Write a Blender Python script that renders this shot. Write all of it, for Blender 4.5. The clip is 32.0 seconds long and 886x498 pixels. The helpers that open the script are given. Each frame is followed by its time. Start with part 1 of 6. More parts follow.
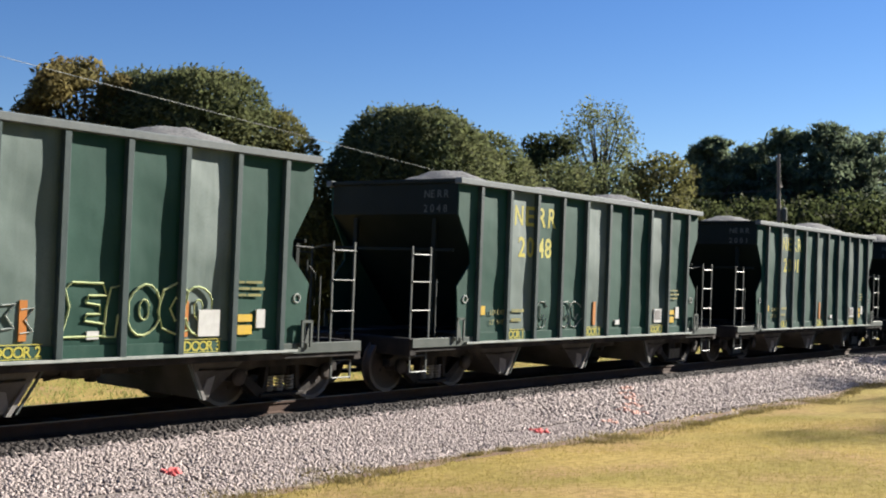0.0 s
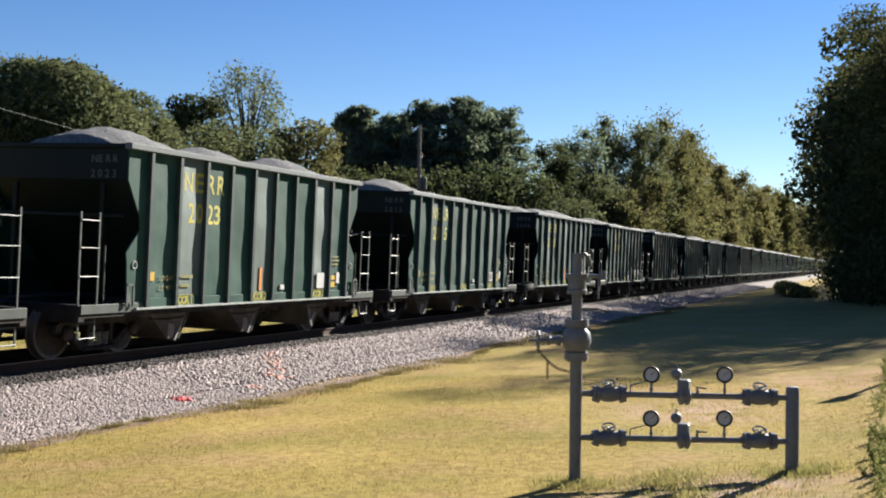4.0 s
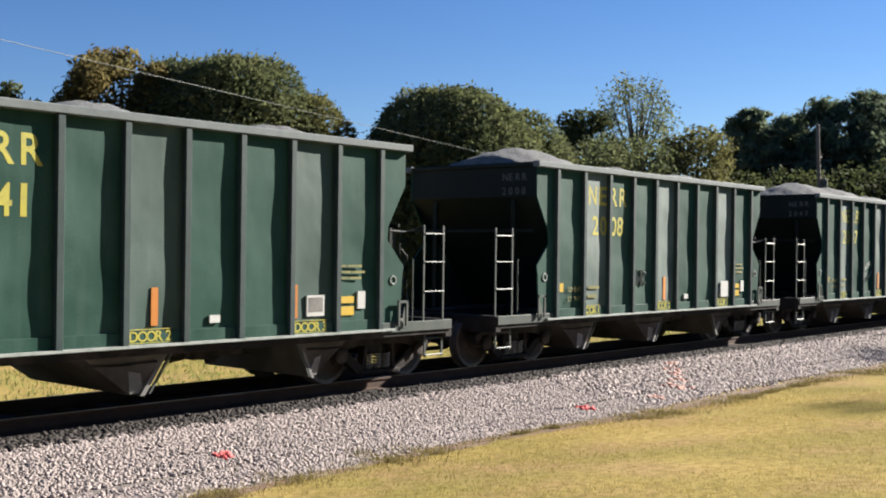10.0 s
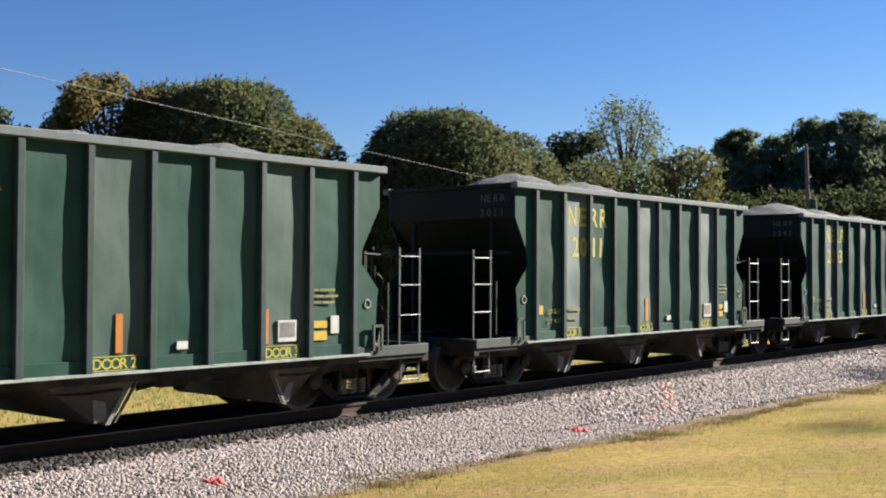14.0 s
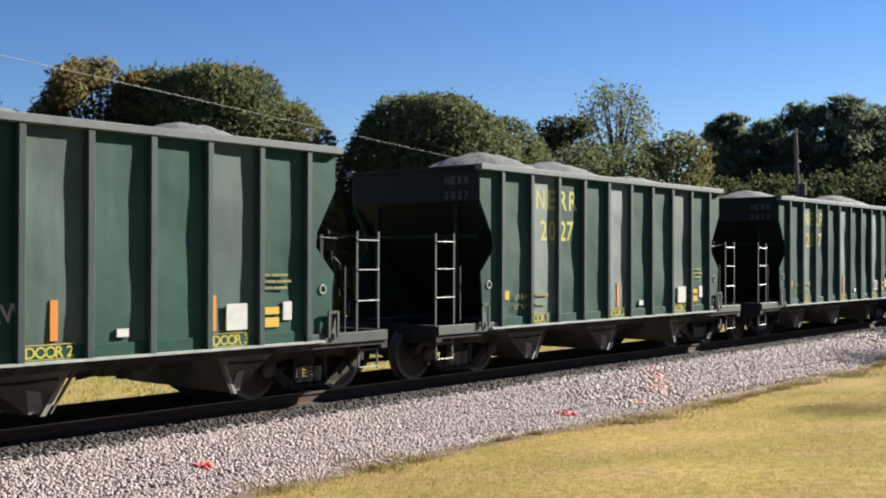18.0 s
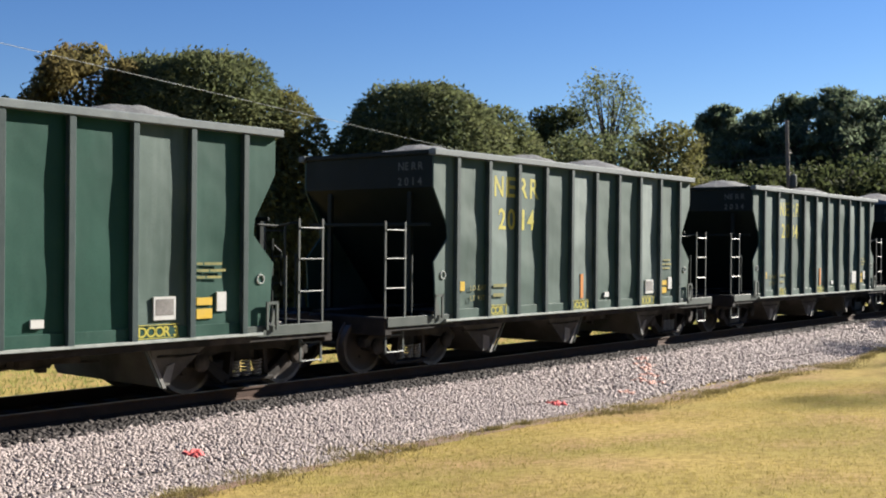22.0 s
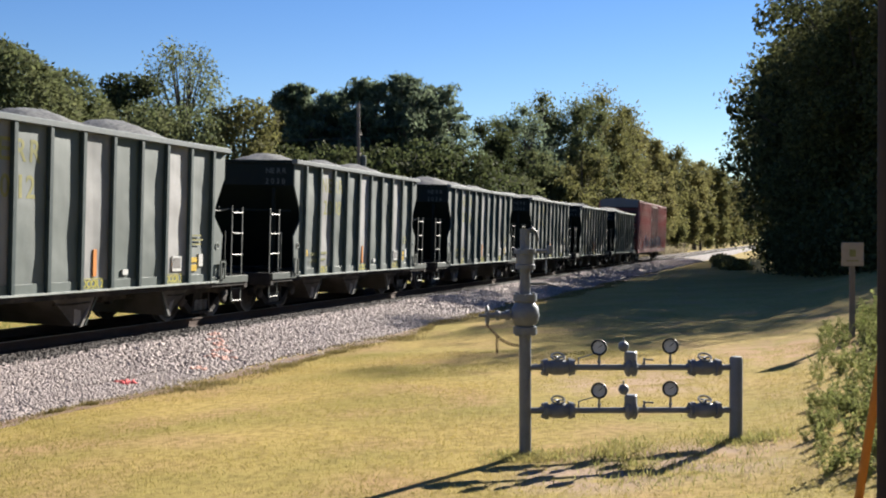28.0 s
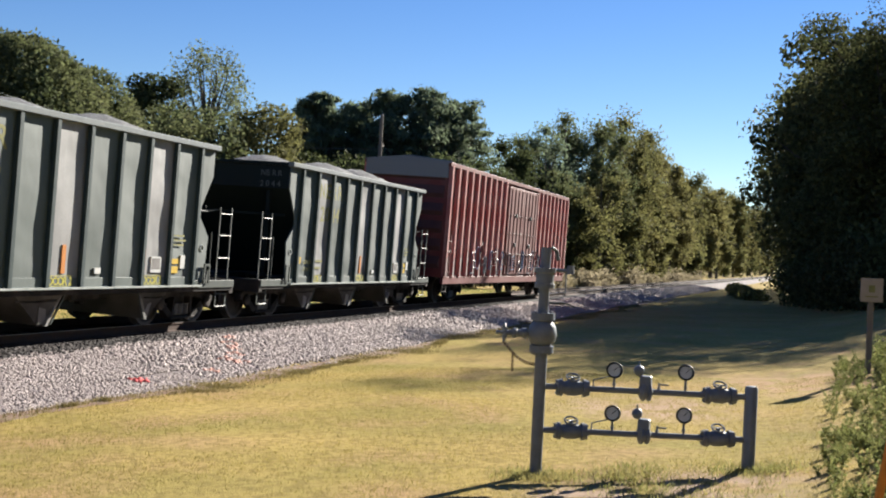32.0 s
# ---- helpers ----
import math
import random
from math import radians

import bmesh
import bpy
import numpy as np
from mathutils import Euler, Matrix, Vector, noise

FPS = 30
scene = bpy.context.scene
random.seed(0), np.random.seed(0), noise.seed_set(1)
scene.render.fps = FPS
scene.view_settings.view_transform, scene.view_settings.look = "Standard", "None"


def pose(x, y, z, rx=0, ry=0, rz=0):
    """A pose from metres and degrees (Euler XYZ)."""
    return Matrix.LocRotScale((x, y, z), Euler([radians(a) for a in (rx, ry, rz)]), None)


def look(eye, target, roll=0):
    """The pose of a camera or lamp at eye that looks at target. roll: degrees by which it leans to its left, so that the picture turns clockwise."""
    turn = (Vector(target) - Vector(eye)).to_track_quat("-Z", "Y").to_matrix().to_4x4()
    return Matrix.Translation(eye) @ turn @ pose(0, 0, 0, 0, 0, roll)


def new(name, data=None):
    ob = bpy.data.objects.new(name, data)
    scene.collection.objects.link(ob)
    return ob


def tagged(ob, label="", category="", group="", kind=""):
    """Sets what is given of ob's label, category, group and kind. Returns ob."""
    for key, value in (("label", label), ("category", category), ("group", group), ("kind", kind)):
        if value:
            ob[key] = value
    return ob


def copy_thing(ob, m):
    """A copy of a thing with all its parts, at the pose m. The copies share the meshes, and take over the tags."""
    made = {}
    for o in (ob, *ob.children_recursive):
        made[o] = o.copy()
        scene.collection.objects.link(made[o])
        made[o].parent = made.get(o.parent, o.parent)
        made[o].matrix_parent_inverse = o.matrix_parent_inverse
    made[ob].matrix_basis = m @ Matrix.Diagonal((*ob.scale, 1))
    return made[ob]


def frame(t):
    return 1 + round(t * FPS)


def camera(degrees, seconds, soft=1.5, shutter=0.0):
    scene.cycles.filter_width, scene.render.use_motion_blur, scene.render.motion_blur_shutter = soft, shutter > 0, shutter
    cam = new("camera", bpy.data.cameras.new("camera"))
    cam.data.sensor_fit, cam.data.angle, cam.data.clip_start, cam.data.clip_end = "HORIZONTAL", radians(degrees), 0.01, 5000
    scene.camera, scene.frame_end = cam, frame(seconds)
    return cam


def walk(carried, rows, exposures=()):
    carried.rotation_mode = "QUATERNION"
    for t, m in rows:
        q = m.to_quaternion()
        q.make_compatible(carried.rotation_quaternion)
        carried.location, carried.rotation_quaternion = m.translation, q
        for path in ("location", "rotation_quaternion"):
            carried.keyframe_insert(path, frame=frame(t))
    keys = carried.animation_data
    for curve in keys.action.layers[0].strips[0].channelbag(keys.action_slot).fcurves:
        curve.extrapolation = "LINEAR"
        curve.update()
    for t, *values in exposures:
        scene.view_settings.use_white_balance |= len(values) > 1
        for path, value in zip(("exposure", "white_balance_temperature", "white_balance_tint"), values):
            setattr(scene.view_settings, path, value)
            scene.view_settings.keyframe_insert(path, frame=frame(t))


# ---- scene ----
# ------------------------------------------------------------------ camera
cam = camera(43.6, 32.0, soft=2.0, shutter=0.0)
PATH = [
    (0, 0.038, -0.048, 1.637, 92.37, -0.57, -51.07),
    (0.5, 0.044, -0.056, 1.628, 92.14, -0.15, -51.26),
    (1, 0.043, -0.054, 1.62, 91.97, -0.31, -51.63),
    (1.5, 0.046, -0.058, 1.627, 91.71, 0.05, -53.49),
    (2, 0.058, -0.074, 1.654, 90.91, 0.40, -59.97),
    (2.5, 0.054, -0.068, 1.651, 90.92, -0.09, -66.59),
    (3, 0.057, -0.072, 1.656, 91.14, -0.02, -68.48),
    (3.5, 0.056, -0.071, 1.649, 90.85, -0.24, -68.97),
    (4, 0.052, -0.066, 1.651, 90.75, -0.60, -69.19),
    (4.5, 0.047, -0.059, 1.645, 90.64, -1.07, -68.89),
    (6.5, 0.024, -0.03, 1.633, 90.58, -0.22, -67.27),
    (7, 0.007, -0.009, 1.635, 90.91, -0.01, -63.31),
    (7.5, -0.004, 0.005, 1.601, 91.52, -0.89, -56.49),
    (8, -0.007, 0.009, 1.622, 92.01, -1.4, -52.39),
    (8.5, -0.015, 0.018, 1.619, 92.12, -1.99, -51.02),
    (9, -0.019, 0.024, 1.607, 92.07, -1.76, -50.47),
    (9.5, -0.016, 0.021, 1.623, 91.75, -0.15, -49.74),
    (10, -0.014, 0.017, 1.625, 91.37, 0.82, -49.15),
    (10.5, -0.01, 0.013, 1.628, 91.06, 1.17, -49.02),
    (11, -0.013, 0.016, 1.623, 91.08, 1.3, -48.99),
    (11.5, -0.016, 0.02, 1.628, 91.61, 1.31, -48.91),
    (12, -0.015, 0.019, 1.634, 92.26, 1.25, -48.89),
    (12.5, -0.016, 0.021, 1.627, 92.57, 1.33, -49.1),
    (13, -0.014, 0.017, 1.631, 92.69, 1.27, -49.29),
    (13.5, -0.013, 0.017, 1.631, 92.65, 1.19, -49.48),
    (15.5, -0.008, 0.01, 1.627, 92.23, 1.79, -49.85),
    (16, -0.014, 0.017, 1.631, 92.15, 1.87, -49.87),
    (16.5, -0.013, 0.016, 1.627, 92.04, 1.91, -49.91),
    (17, -0.006, 0.008, 1.625, 91.94, 1.8, -49.94),
    (17.5, -0.007, 0.009, 1.626, 91.84, 1.58, -50),
    (18, -0.006, 0.008, 1.624, 91.73, 1.38, -50.1),
    (18.5, -0.005, 0.006, 1.627, 91.66, 1.32, -50.16),
    (19, -0.011, 0.014, 1.621, 91.55, 1.11, -50.24),
    (19.5, -0.01, 0.012, 1.621, 91.35, 1.08, -50.28),
    (20, -0.007, 0.009, 1.624, 91.28, 1.14, -50.28),
    (20.5, -0.007, 0.009, 1.621, 91.24, 1.11, -50.34),
    (21, -0.005, 0.007, 1.626, 91.22, 1.12, -50.39),
    (21.5, -0.005, 0.007, 1.623, 91.23, 1.09, -50.46),
    (22, -0.004, 0.005, 1.629, 91.15, 1.03, -50.57),
    (22.5, -0.002, 0.002, 1.626, 91.09, 1.09, -50.63),
    (23, -0.003, 0.004, 1.623, 91.07, 1.09, -50.64),
    (23.5, -0.003, 0.003, 1.624, 91.06, 1.05, -50.64),
    (24, -0.005, 0.007, 1.632, 91.14, 0.91, -50.65),
    (24.5, -0.003, 0.004, 1.629, 91.25, 0.81, -50.84),
    (25, 0.003, -0.004, 1.624, 91.35, 0.82, -52.38),
    (25.5, 0.004, -0.005, 1.622, 90.98, 0.12, -56.3),
    (26, 0.008, -0.011, 1.617, 90.24, -0.21, -60.58),
    (26.5, 0.019, -0.024, 1.62, 89.82, -0, -66.08),
    (28.5, -0.015, 0.019, 1.644, 89.69, 0.08, -72.58),
    (29, -0.023, 0.029, 1.639, 89.96, -0.42, -72.71),
    (29.5, -0.026, 0.033, 1.64, 90.06, -0.85, -72.75),
    (30, -0.029, 0.037, 1.639, 90.21, -1.33, -72.71),
    (30.5, -0.029, 0.037, 1.639, 90.24, -1.81, -72.55),
    (31, -0.031, 0.04, 1.638, 90.23, -2.12, -72.32),
    (31.5, -0.033, 0.041, 1.636, 90.31, -2.53, -72.11),
    (32, -0.038, 0.048, 1.635, 90.36, -2.69, -71.52),
]
walk(cam, [(r[0], pose(*r[1:])) for r in PATH])

# ------------------------------------------------------------------ sky, sun
SUN_AZ, SUN_EL = -20.0, 26.0          # degrees from the track's line, and above the horizon
world = bpy.data.worlds.new("sky")
scene.world = world
world.use_nodes = True
wn = world.node_tree
wn.nodes.clear()
sky = wn.nodes.new("ShaderNodeTexSky")
sky.sky_type = "NISHITA"
sky.sun_disc = False
sky.sun_elevation = radians(SUN_EL)
sky.sun_rotation = radians(90 - SUN_AZ)
sky.altitude, sky.air_density, sky.dust_density, sky.ozone_density = 200, 1.0, 0.0, 3.2
bg = wn.nodes.new("ShaderNodeBackground")
bg.inputs["Strength"].default_value = 0.052
wo = wn.nodes.new("ShaderNodeOutputWorld")
deep = wn.nodes.new("ShaderNodeHueSaturation")
deep.inputs["Hue"].default_value, deep.inputs["Saturation"].default_value, deep.inputs["Value"].default_value = 0.515, 1.25, 0.75
wn.links.new(sky.outputs[0], deep.inputs["Color"])
wn.links.new(deep.outputs[0], bg.inputs["Color"])
wn.links.new(bg.outputs[0], wo.inputs["Surface"])

sun = bpy.data.lights.new("sun", "SUN")
sun.energy, sun.angle, sun.color = 5.0, radians(0.55), (1.0, 0.935, 0.84)
sun_ob = new("sun", sun)
sd = Vector((math.cos(radians(SUN_AZ)) * math.cos(radians(SUN_EL)), math.sin(radians(SUN_AZ)) * math.cos(radians(SUN_EL)), math.sin(radians(SUN_EL))))
sun_ob.matrix_world = look(sd * 100, (0, 0, 0))
scene.view_settings.exposure = 1.7


# ------------------------------------------------------------------ materials
REFLECT = 0.69          # the colours below are chart values; this brings them to true reflectance


def mat(name, base, alt=None, rough=0.7, metal=0.0, scale=6.0, fine=60.0, bump=0.15, amount=0.5, spots=None, spot_scale=1.5, spot_amount=0.0, stretch=(1, 1, 1), rand=0.0, island=0.0, spec=0.5, translucent=0.0, coords="Object", grit=0.0, grit_scale=14.0, dust=None, bare=(), ior=1.5):
    """A two-scale noise material: base mixed with alt, optional stains, bump, per-object or per-island variation."""
    def down(c):
        return tuple(v * REFLECT for v in c)
    base, alt = down(base), down(alt) if alt else None
    spots, spec = down(spots) if spots else None, spec * REFLECT
    dust = (down(dust[0]), dust[1], dust[2]) if dust else None
    bare = [(q[0], q[1], q[2], down(q[3])) for q in bare]
    m = bpy.data.materials.new(name)
    m.use_nodes = True
    nt = m.node_tree
    b = nt.nodes["Principled BSDF"]
    out = nt.nodes["Material Output"]
    tc = nt.nodes.new("ShaderNodeTexCoord")
    mp = nt.nodes.new("ShaderNodeMapping")
    mp.inputs["Scale"].default_value = stretch
    nt.links.new(tc.outputs[coords], mp.inputs["Vector"])
    def nz(s, d=4):
        n = nt.nodes.new("ShaderNodeTexNoise")
        n.inputs["Scale"].default_value, n.inputs["Detail"].default_value = s, d
        nt.links.new(mp.outputs[0], n.inputs["Vector"])
        return n
    def ramp(src, lo, hi):
        r = nt.nodes.new("ShaderNodeMapRange")
        r.inputs["From Min"].default_value, r.inputs["From Max"].default_value = lo, hi
        nt.links.new(src, r.inputs["Value"])
        return r.outputs[0]
    def mix(fac, a, c):
        x = nt.nodes.new("ShaderNodeMix")
        x.data_type = "RGBA"
        if isinstance(fac, (int, float)):
            x.inputs["Factor"].default_value = fac
        else:
            nt.links.new(fac, x.inputs["Factor"])
        for sock, v in ((x.inputs[6], a), (x.inputs[7], c)):
            if isinstance(v, tuple):
                sock.default_value = (*v, 1)
            else:
                nt.links.new(v, sock)
        return x.outputs[2]
    def times(a, k):
        x = nt.nodes.new("ShaderNodeMath")
        x.operation = "MULTIPLY"
        nt.links.new(a, x.inputs[0])
        x.inputs[1].default_value = k
        return x.outputs[0]
    alt = alt or tuple(c * 0.6 for c in base)
    n1, n2 = nz(scale), nz(fine, 3)
    col = mix(times(ramp(n1.outputs[0], 0.35, 0.68), amount), base, alt)
    col = mix(times(ramp(n2.outputs[0], 0.4, 0.7), amount * 0.6), col, tuple(c * 0.72 for c in base))
    if spots:
        n3 = nz(spot_scale, 6)
        col = mix(times(ramp(n3.outputs[0], 0.5, 0.72), spot_amount), col, spots)
    if grit:
        n4 = nz(grit_scale, 5)
        col = mix(times(ramp(n4.outputs[0], 0.44, 0.62), grit), col, tuple(c * 0.42 for c in base))
    if dust:
        # road dust that differs from piece to piece, streaked downwards
        dc, lo, hi = dust
        oi = nt.nodes.new("ShaderNodeObjectInfo").outputs["Random"]
        n5 = nt.nodes.new("ShaderNodeTexNoise")
        n5.inputs["Scale"].default_value, n5.inputs["Detail"].default_value = 1.3, 4
        m5 = nt.nodes.new("ShaderNodeMapping")
        m5.inputs["Scale"].default_value = (2.2, 1.0, 0.5)
        nt.links.new(tc.outputs[coords], m5.inputs["Vector"])
        nt.links.new(m5.outputs[0], n5.inputs["Vector"])
        pw = nt.nodes.new("ShaderNodeMath")
        pw.operation = "POWER"
        nt.links.new(oi, pw.inputs[0])
        pw.inputs[1].default_value = 2.0
        mr = nt.nodes.new("ShaderNodeMapRange")
        mr.inputs["To Min"].default_value, mr.inputs["To Max"].default_value = lo, hi
        nt.links.new(pw.outputs[0], mr.inputs["Value"])
        mm = nt.nodes.new("ShaderNodeMath")
        mm.operation = "MULTIPLY"
        mm.use_clamp = True
        nt.links.new(mr.outputs[0], mm.inputs[0])
        nt.links.new(ramp(n5.outputs[0], 0.3, 0.62), mm.inputs[1])
        col = mix(mm.outputs[0], col, dc)
    for bx_, by_, br_, bc_ in bare:
        # worn patches of bare soil
        ds = nt.nodes.new("ShaderNodeVectorMath")
        ds.operation = "DISTANCE"
        nt.links.new(tc.outputs[coords], ds.inputs[0])
        ds.inputs[1].default_value = (bx_, by_, -0.3)
        near = nt.nodes.new("ShaderNodeMapRange")
        near.inputs["From Min"].default_value, near.inputs["From Max"].default_value = br_, 0.0
        near.inputs["To Max"].default_value = 1.6
        nt.links.new(ds.outputs["Value"], near.inputs["Value"])
        mm = nt.nodes.new("ShaderNodeMath")
        mm.operation = "MULTIPLY"
        mm.use_clamp = True
        nt.links.new(near.outputs[0], mm.inputs[0])
        nt.links.new(ramp(nz(2.6, 6).outputs[0], 0.36, 0.58), mm.inputs[1])
        col = mix(mm.outputs[0], col, bc_)
    if rand or island:
        if rand:
            oi = nt.nodes.new("ShaderNodeObjectInfo").outputs["Random"]
        else:
            oi = nt.nodes.new("ShaderNodeNewGeometry").outputs["Random Per Island"]
        hs = nt.nodes.new("ShaderNodeHueSaturation")
        mr = nt.nodes.new("ShaderNodeMapRange")
        k = rand or island
        mr.inputs["To Min"].default_value, mr.inputs["To Max"].default_value = 1 - k, 1 + k
        nt.links.new(oi, mr.inputs["Value"])
        nt.links.new(mr.outputs[0], hs.inputs["Value"])
        nt.links.new(col, hs.inputs["Color"])
        col = hs.outputs[0]
    nt.links.new(col, b.inputs["Base Color"])
    b.inputs["Roughness"].default_value, b.inputs["Metallic"].default_value = rough, metal
    b.inputs["Specular IOR Level"].default_value = spec
    b.inputs["IOR"].default_value = ior
    if 0.3 < rough < 0.75:
        rr = nt.nodes.new("ShaderNodeMapRange")
        rr.inputs["From Min"].default_value, rr.inputs["From Max"].default_value = 0.3, 0.7
        rr.inputs["To Min"].default_value, rr.inputs["To Max"].default_value = rough - 0.08, rough + 0.1
        nt.links.new(n1.outputs[0], rr.inputs["Value"])
        nt.links.new(rr.outputs[0], b.inputs["Roughness"])
    if bump:
        bp = nt.nodes.new("ShaderNodeBump")
        bp.inputs["Strength"].default_value, bp.inputs["Distance"].default_value = bump, 0.02
        nt.links.new(n2.outputs[0], bp.inputs["Height"])
        nt.links.new(bp.outputs[0], b.inputs["Normal"])
    if translucent:
        tr = nt.nodes.new("ShaderNodeBsdfTranslucent")
        nt.links.new(col, tr.inputs["Color"])
        ms = nt.nodes.new("ShaderNodeMixShader")
        ms.inputs[0].default_value = translucent
        nt.links.new(b.outputs[0], ms.inputs[1])
        nt.links.new(tr.outputs[0], ms.inputs[2])
        nt.links.new(ms.outputs[0], out.inputs["Surface"])
    return m


M = {}
def paint(name, base, dust, lo, hi, rough=0.64, spec=0.14):
    """Old gloss paint on pressed steel: faded blotches, and rain-streaked dust that differs from plate to plate."""
    m = bpy.data.materials.new(name)
    m.use_nodes = True
    nt = m.node_tree
    b = nt.nodes["Principled BSDF"]
    tc = nt.nodes.new("ShaderNodeTexCoord")
    rnd = nt.nodes.new("ShaderNodeObjectInfo").outputs["Random"]

    def noise(scale, stretch, detail):
        far = nt.nodes.new("ShaderNodeMath")
        far.operation = "MULTIPLY"
        far.inputs[1].default_value = 37.0
        nt.links.new(rnd, far.inputs[0])
        mp = nt.nodes.new("ShaderNodeMapping")
        mp.inputs["Scale"].default_value = stretch
        nt.links.new(tc.outputs["Object"], mp.inputs["Vector"])
        cv = nt.nodes.new("ShaderNodeCombineXYZ")
        nt.links.new(far.outputs[0], cv.inputs["X"])
        nt.links.new(cv.outputs[0], mp.inputs["Location"])
        n = nt.nodes.new("ShaderNodeTexNoise")
        n.inputs["Scale"].default_value, n.inputs["Detail"].default_value = scale, detail
        nt.links.new(mp.outputs[0], n.inputs["Vector"])
        return n.outputs[0]

    def span(v, a0, a1, b0, b1):
        r = nt.nodes.new("ShaderNodeMapRange")
        for key, val in zip(("From Min", "From Max", "To Min", "To Max"), (a0, a1, b0, b1)):
            r.inputs[key].default_value = val
        nt.links.new(v, r.inputs["Value"])
        return r.outputs[0]

    def blend(fac, a, c):
        x = nt.nodes.new("ShaderNodeMix")
        x.data_type = "RGBA"
        nt.links.new(fac, x.inputs["Factor"])
        for sock, v in ((x.inputs[6], a), (x.inputs[7], c)):
            if isinstance(v, tuple):
                sock.default_value = (*v, 1)
            else:
                nt.links.new(v, sock)
        return x.outputs[2]

    def prod(a, c):
        x = nt.nodes.new("ShaderNodeMath")
        x.operation, x.use_clamp = "MULTIPLY", True
        nt.links.new(a, x.inputs[0])
        nt.links.new(c, x.inputs[1])
        return x.outputs[0]

    patch, streak, grain = noise(1.1, (1.0, 1.0, 0.7), 3), noise(3.0, (2.6, 1, 0.22), 4), noise(45.0, (1, 1, 1), 3)
    col = blend(span(patch, 0.35, 0.68, 0.0, 0.7), base, tuple(v * 1.5 + 0.004 for v in base))
    film = prod(span(patch, 0.34, 0.66, 0.0, 1.0), span(rnd, 0.0, 1.0, lo, hi))
    col = blend(film, col, dust)
    col = blend(prod(span(streak, 0.5, 0.72, 0.0, 1.0), span(rnd, 0.0, 1.0, lo * 0.5, hi * 0.4)), col, dust)
    col = blend(span(grain, 0.45, 0.75, 0.0, 0.25), col, tuple(v * 0.6 for v in base))
    nt.links.new(col, b.inputs["Base Color"])
    nt.links.new(span(patch, 0.3, 0.7, rough - 0.06, rough + 0.08), b.inputs["Roughness"])
    b.inputs["Specular IOR Level"].default_value = spec
    bp = nt.nodes.new("ShaderNodeBump")
    bp.inputs["Strength"].default_value, bp.inputs["Distance"].default_value = 0.5, 0.05
    nt.links.new(patch, bp.inputs["Height"])
    nt.links.new(bp.outputs[0], b.inputs["Normal"])
    return m


M["green"] = paint("hopper_green", (0.003, 0.037, 0.025), (0.12, 0.17, 0.15), 0.0, 0.22, 0.62, 0.2)
M["green_door"] = paint("hopper_green_worn", (0.008, 0.04, 0.03), (0.18, 0.225, 0.21), 0.1, 0.55, 0.58, 0.75)
M["green_dusty"] = paint("hopper_green_dusty", (0.009, 0.038, 0.027), (0.15, 0.19, 0.178), 0.05, 0.35, 0.6, 0.45)
M["green_chalk"] = paint("hopper_green_chalky", (0.016, 0.034, 0.028), (0.13, 0.145, 0.138), 0.1, 0.5, 0.6, 0.85)
M["pale_door"] = paint("hopper_green_chalky_worn", (0.07, 0.075, 0.072), (0.27, 0.265, 0.26), 0.4, 0.9, 0.56, 1.0)
# the hopper green again, darkened because the ends lie in shade
M["green_end_shade"] = mat("hopper_end_shade_green", (0.006, 0.013, 0.012), (0.011, 0.019, 0.017), rough=0.6, scale=2, rand=0.1, spec=0.25)
M["chord"] = mat("chord_dusty", (0.14, 0.17, 0.175), (0.26, 0.29, 0.29), rough=0.7, scale=4, amount=0.7, rand=0.1)
M["rib"] = mat("rib_green", (0.036, 0.064, 0.064), (0.066, 0.094, 0.095), rough=0.58, scale=3, amount=0.7, rand=0.15, spec=0.4)
M["sill"] = mat("sill_paint", (0.055, 0.075, 0.066), (0.14, 0.15, 0.135), rough=0.6, scale=3, rand=0.1)
M["under"] = mat("underframe_black", (0.02, 0.018, 0.017), (0.045, 0.04, 0.036), rough=0.78, scale=4, amount=0.8, spots=(0.17, 0.14, 0.12), spot_scale=1.6, spot_amount=0.65, rand=0.2, spec=0.3)
M["bin"] = mat("bin_dusty", (0.075, 0.068, 0.062), (0.15, 0.14, 0.13), rough=0.75, scale=1.6, amount=0.9, spots=(0.24, 0.225, 0.21), spot_scale=0.9, spot_amount=0.6, rand=0.2, spec=0.3)
M["chute"] = mat("chute_dusty", (0.22, 0.21, 0.2), (0.36, 0.35, 0.33), rough=0.8, scale=3, amount=0.9, rand=0.15)
M["wheel"] = mat("wheel_steel", (0.06, 0.052, 0.048), (0.1, 0.08, 0.07), rough=0.6, metal=0.4, scale=6)
M["tread"] = mat("rail_steel", (0.4, 0.39, 0.38), (0.25, 0.2, 0.17), rough=0.35, metal=0.9, scale=3, stretch=(0.2, 1, 1))
M["rim"] = mat("wheel_rim", (0.17, 0.155, 0.145), (0.1, 0.085, 0.08), rough=0.5, metal=0.3, scale=6)
M["railweb"] = mat("rail_rust", (0.1, 0.058, 0.042), (0.045, 0.033, 0.028), rough=0.85, scale=5)
M["ladder"] = mat("ladder_galv", (0.11, 0.125, 0.118), (0.065, 0.075, 0.07), rough=0.5, metal=0.1, scale=8)
M["hose"] = mat("coil_steel", (0.36, 0.36, 0.35), (0.2, 0.19, 0.18), rough=0.6, metal=0.3, scale=14)
M["yellow"] = mat("yellow_paint", (0.6, 0.54, 0.07), (0.42, 0.4, 0.12), rough=0.6, scale=3, amount=0.6, spots=(0.1, 0.13, 0.09), spot_scale=5, spot_amount=0.5)
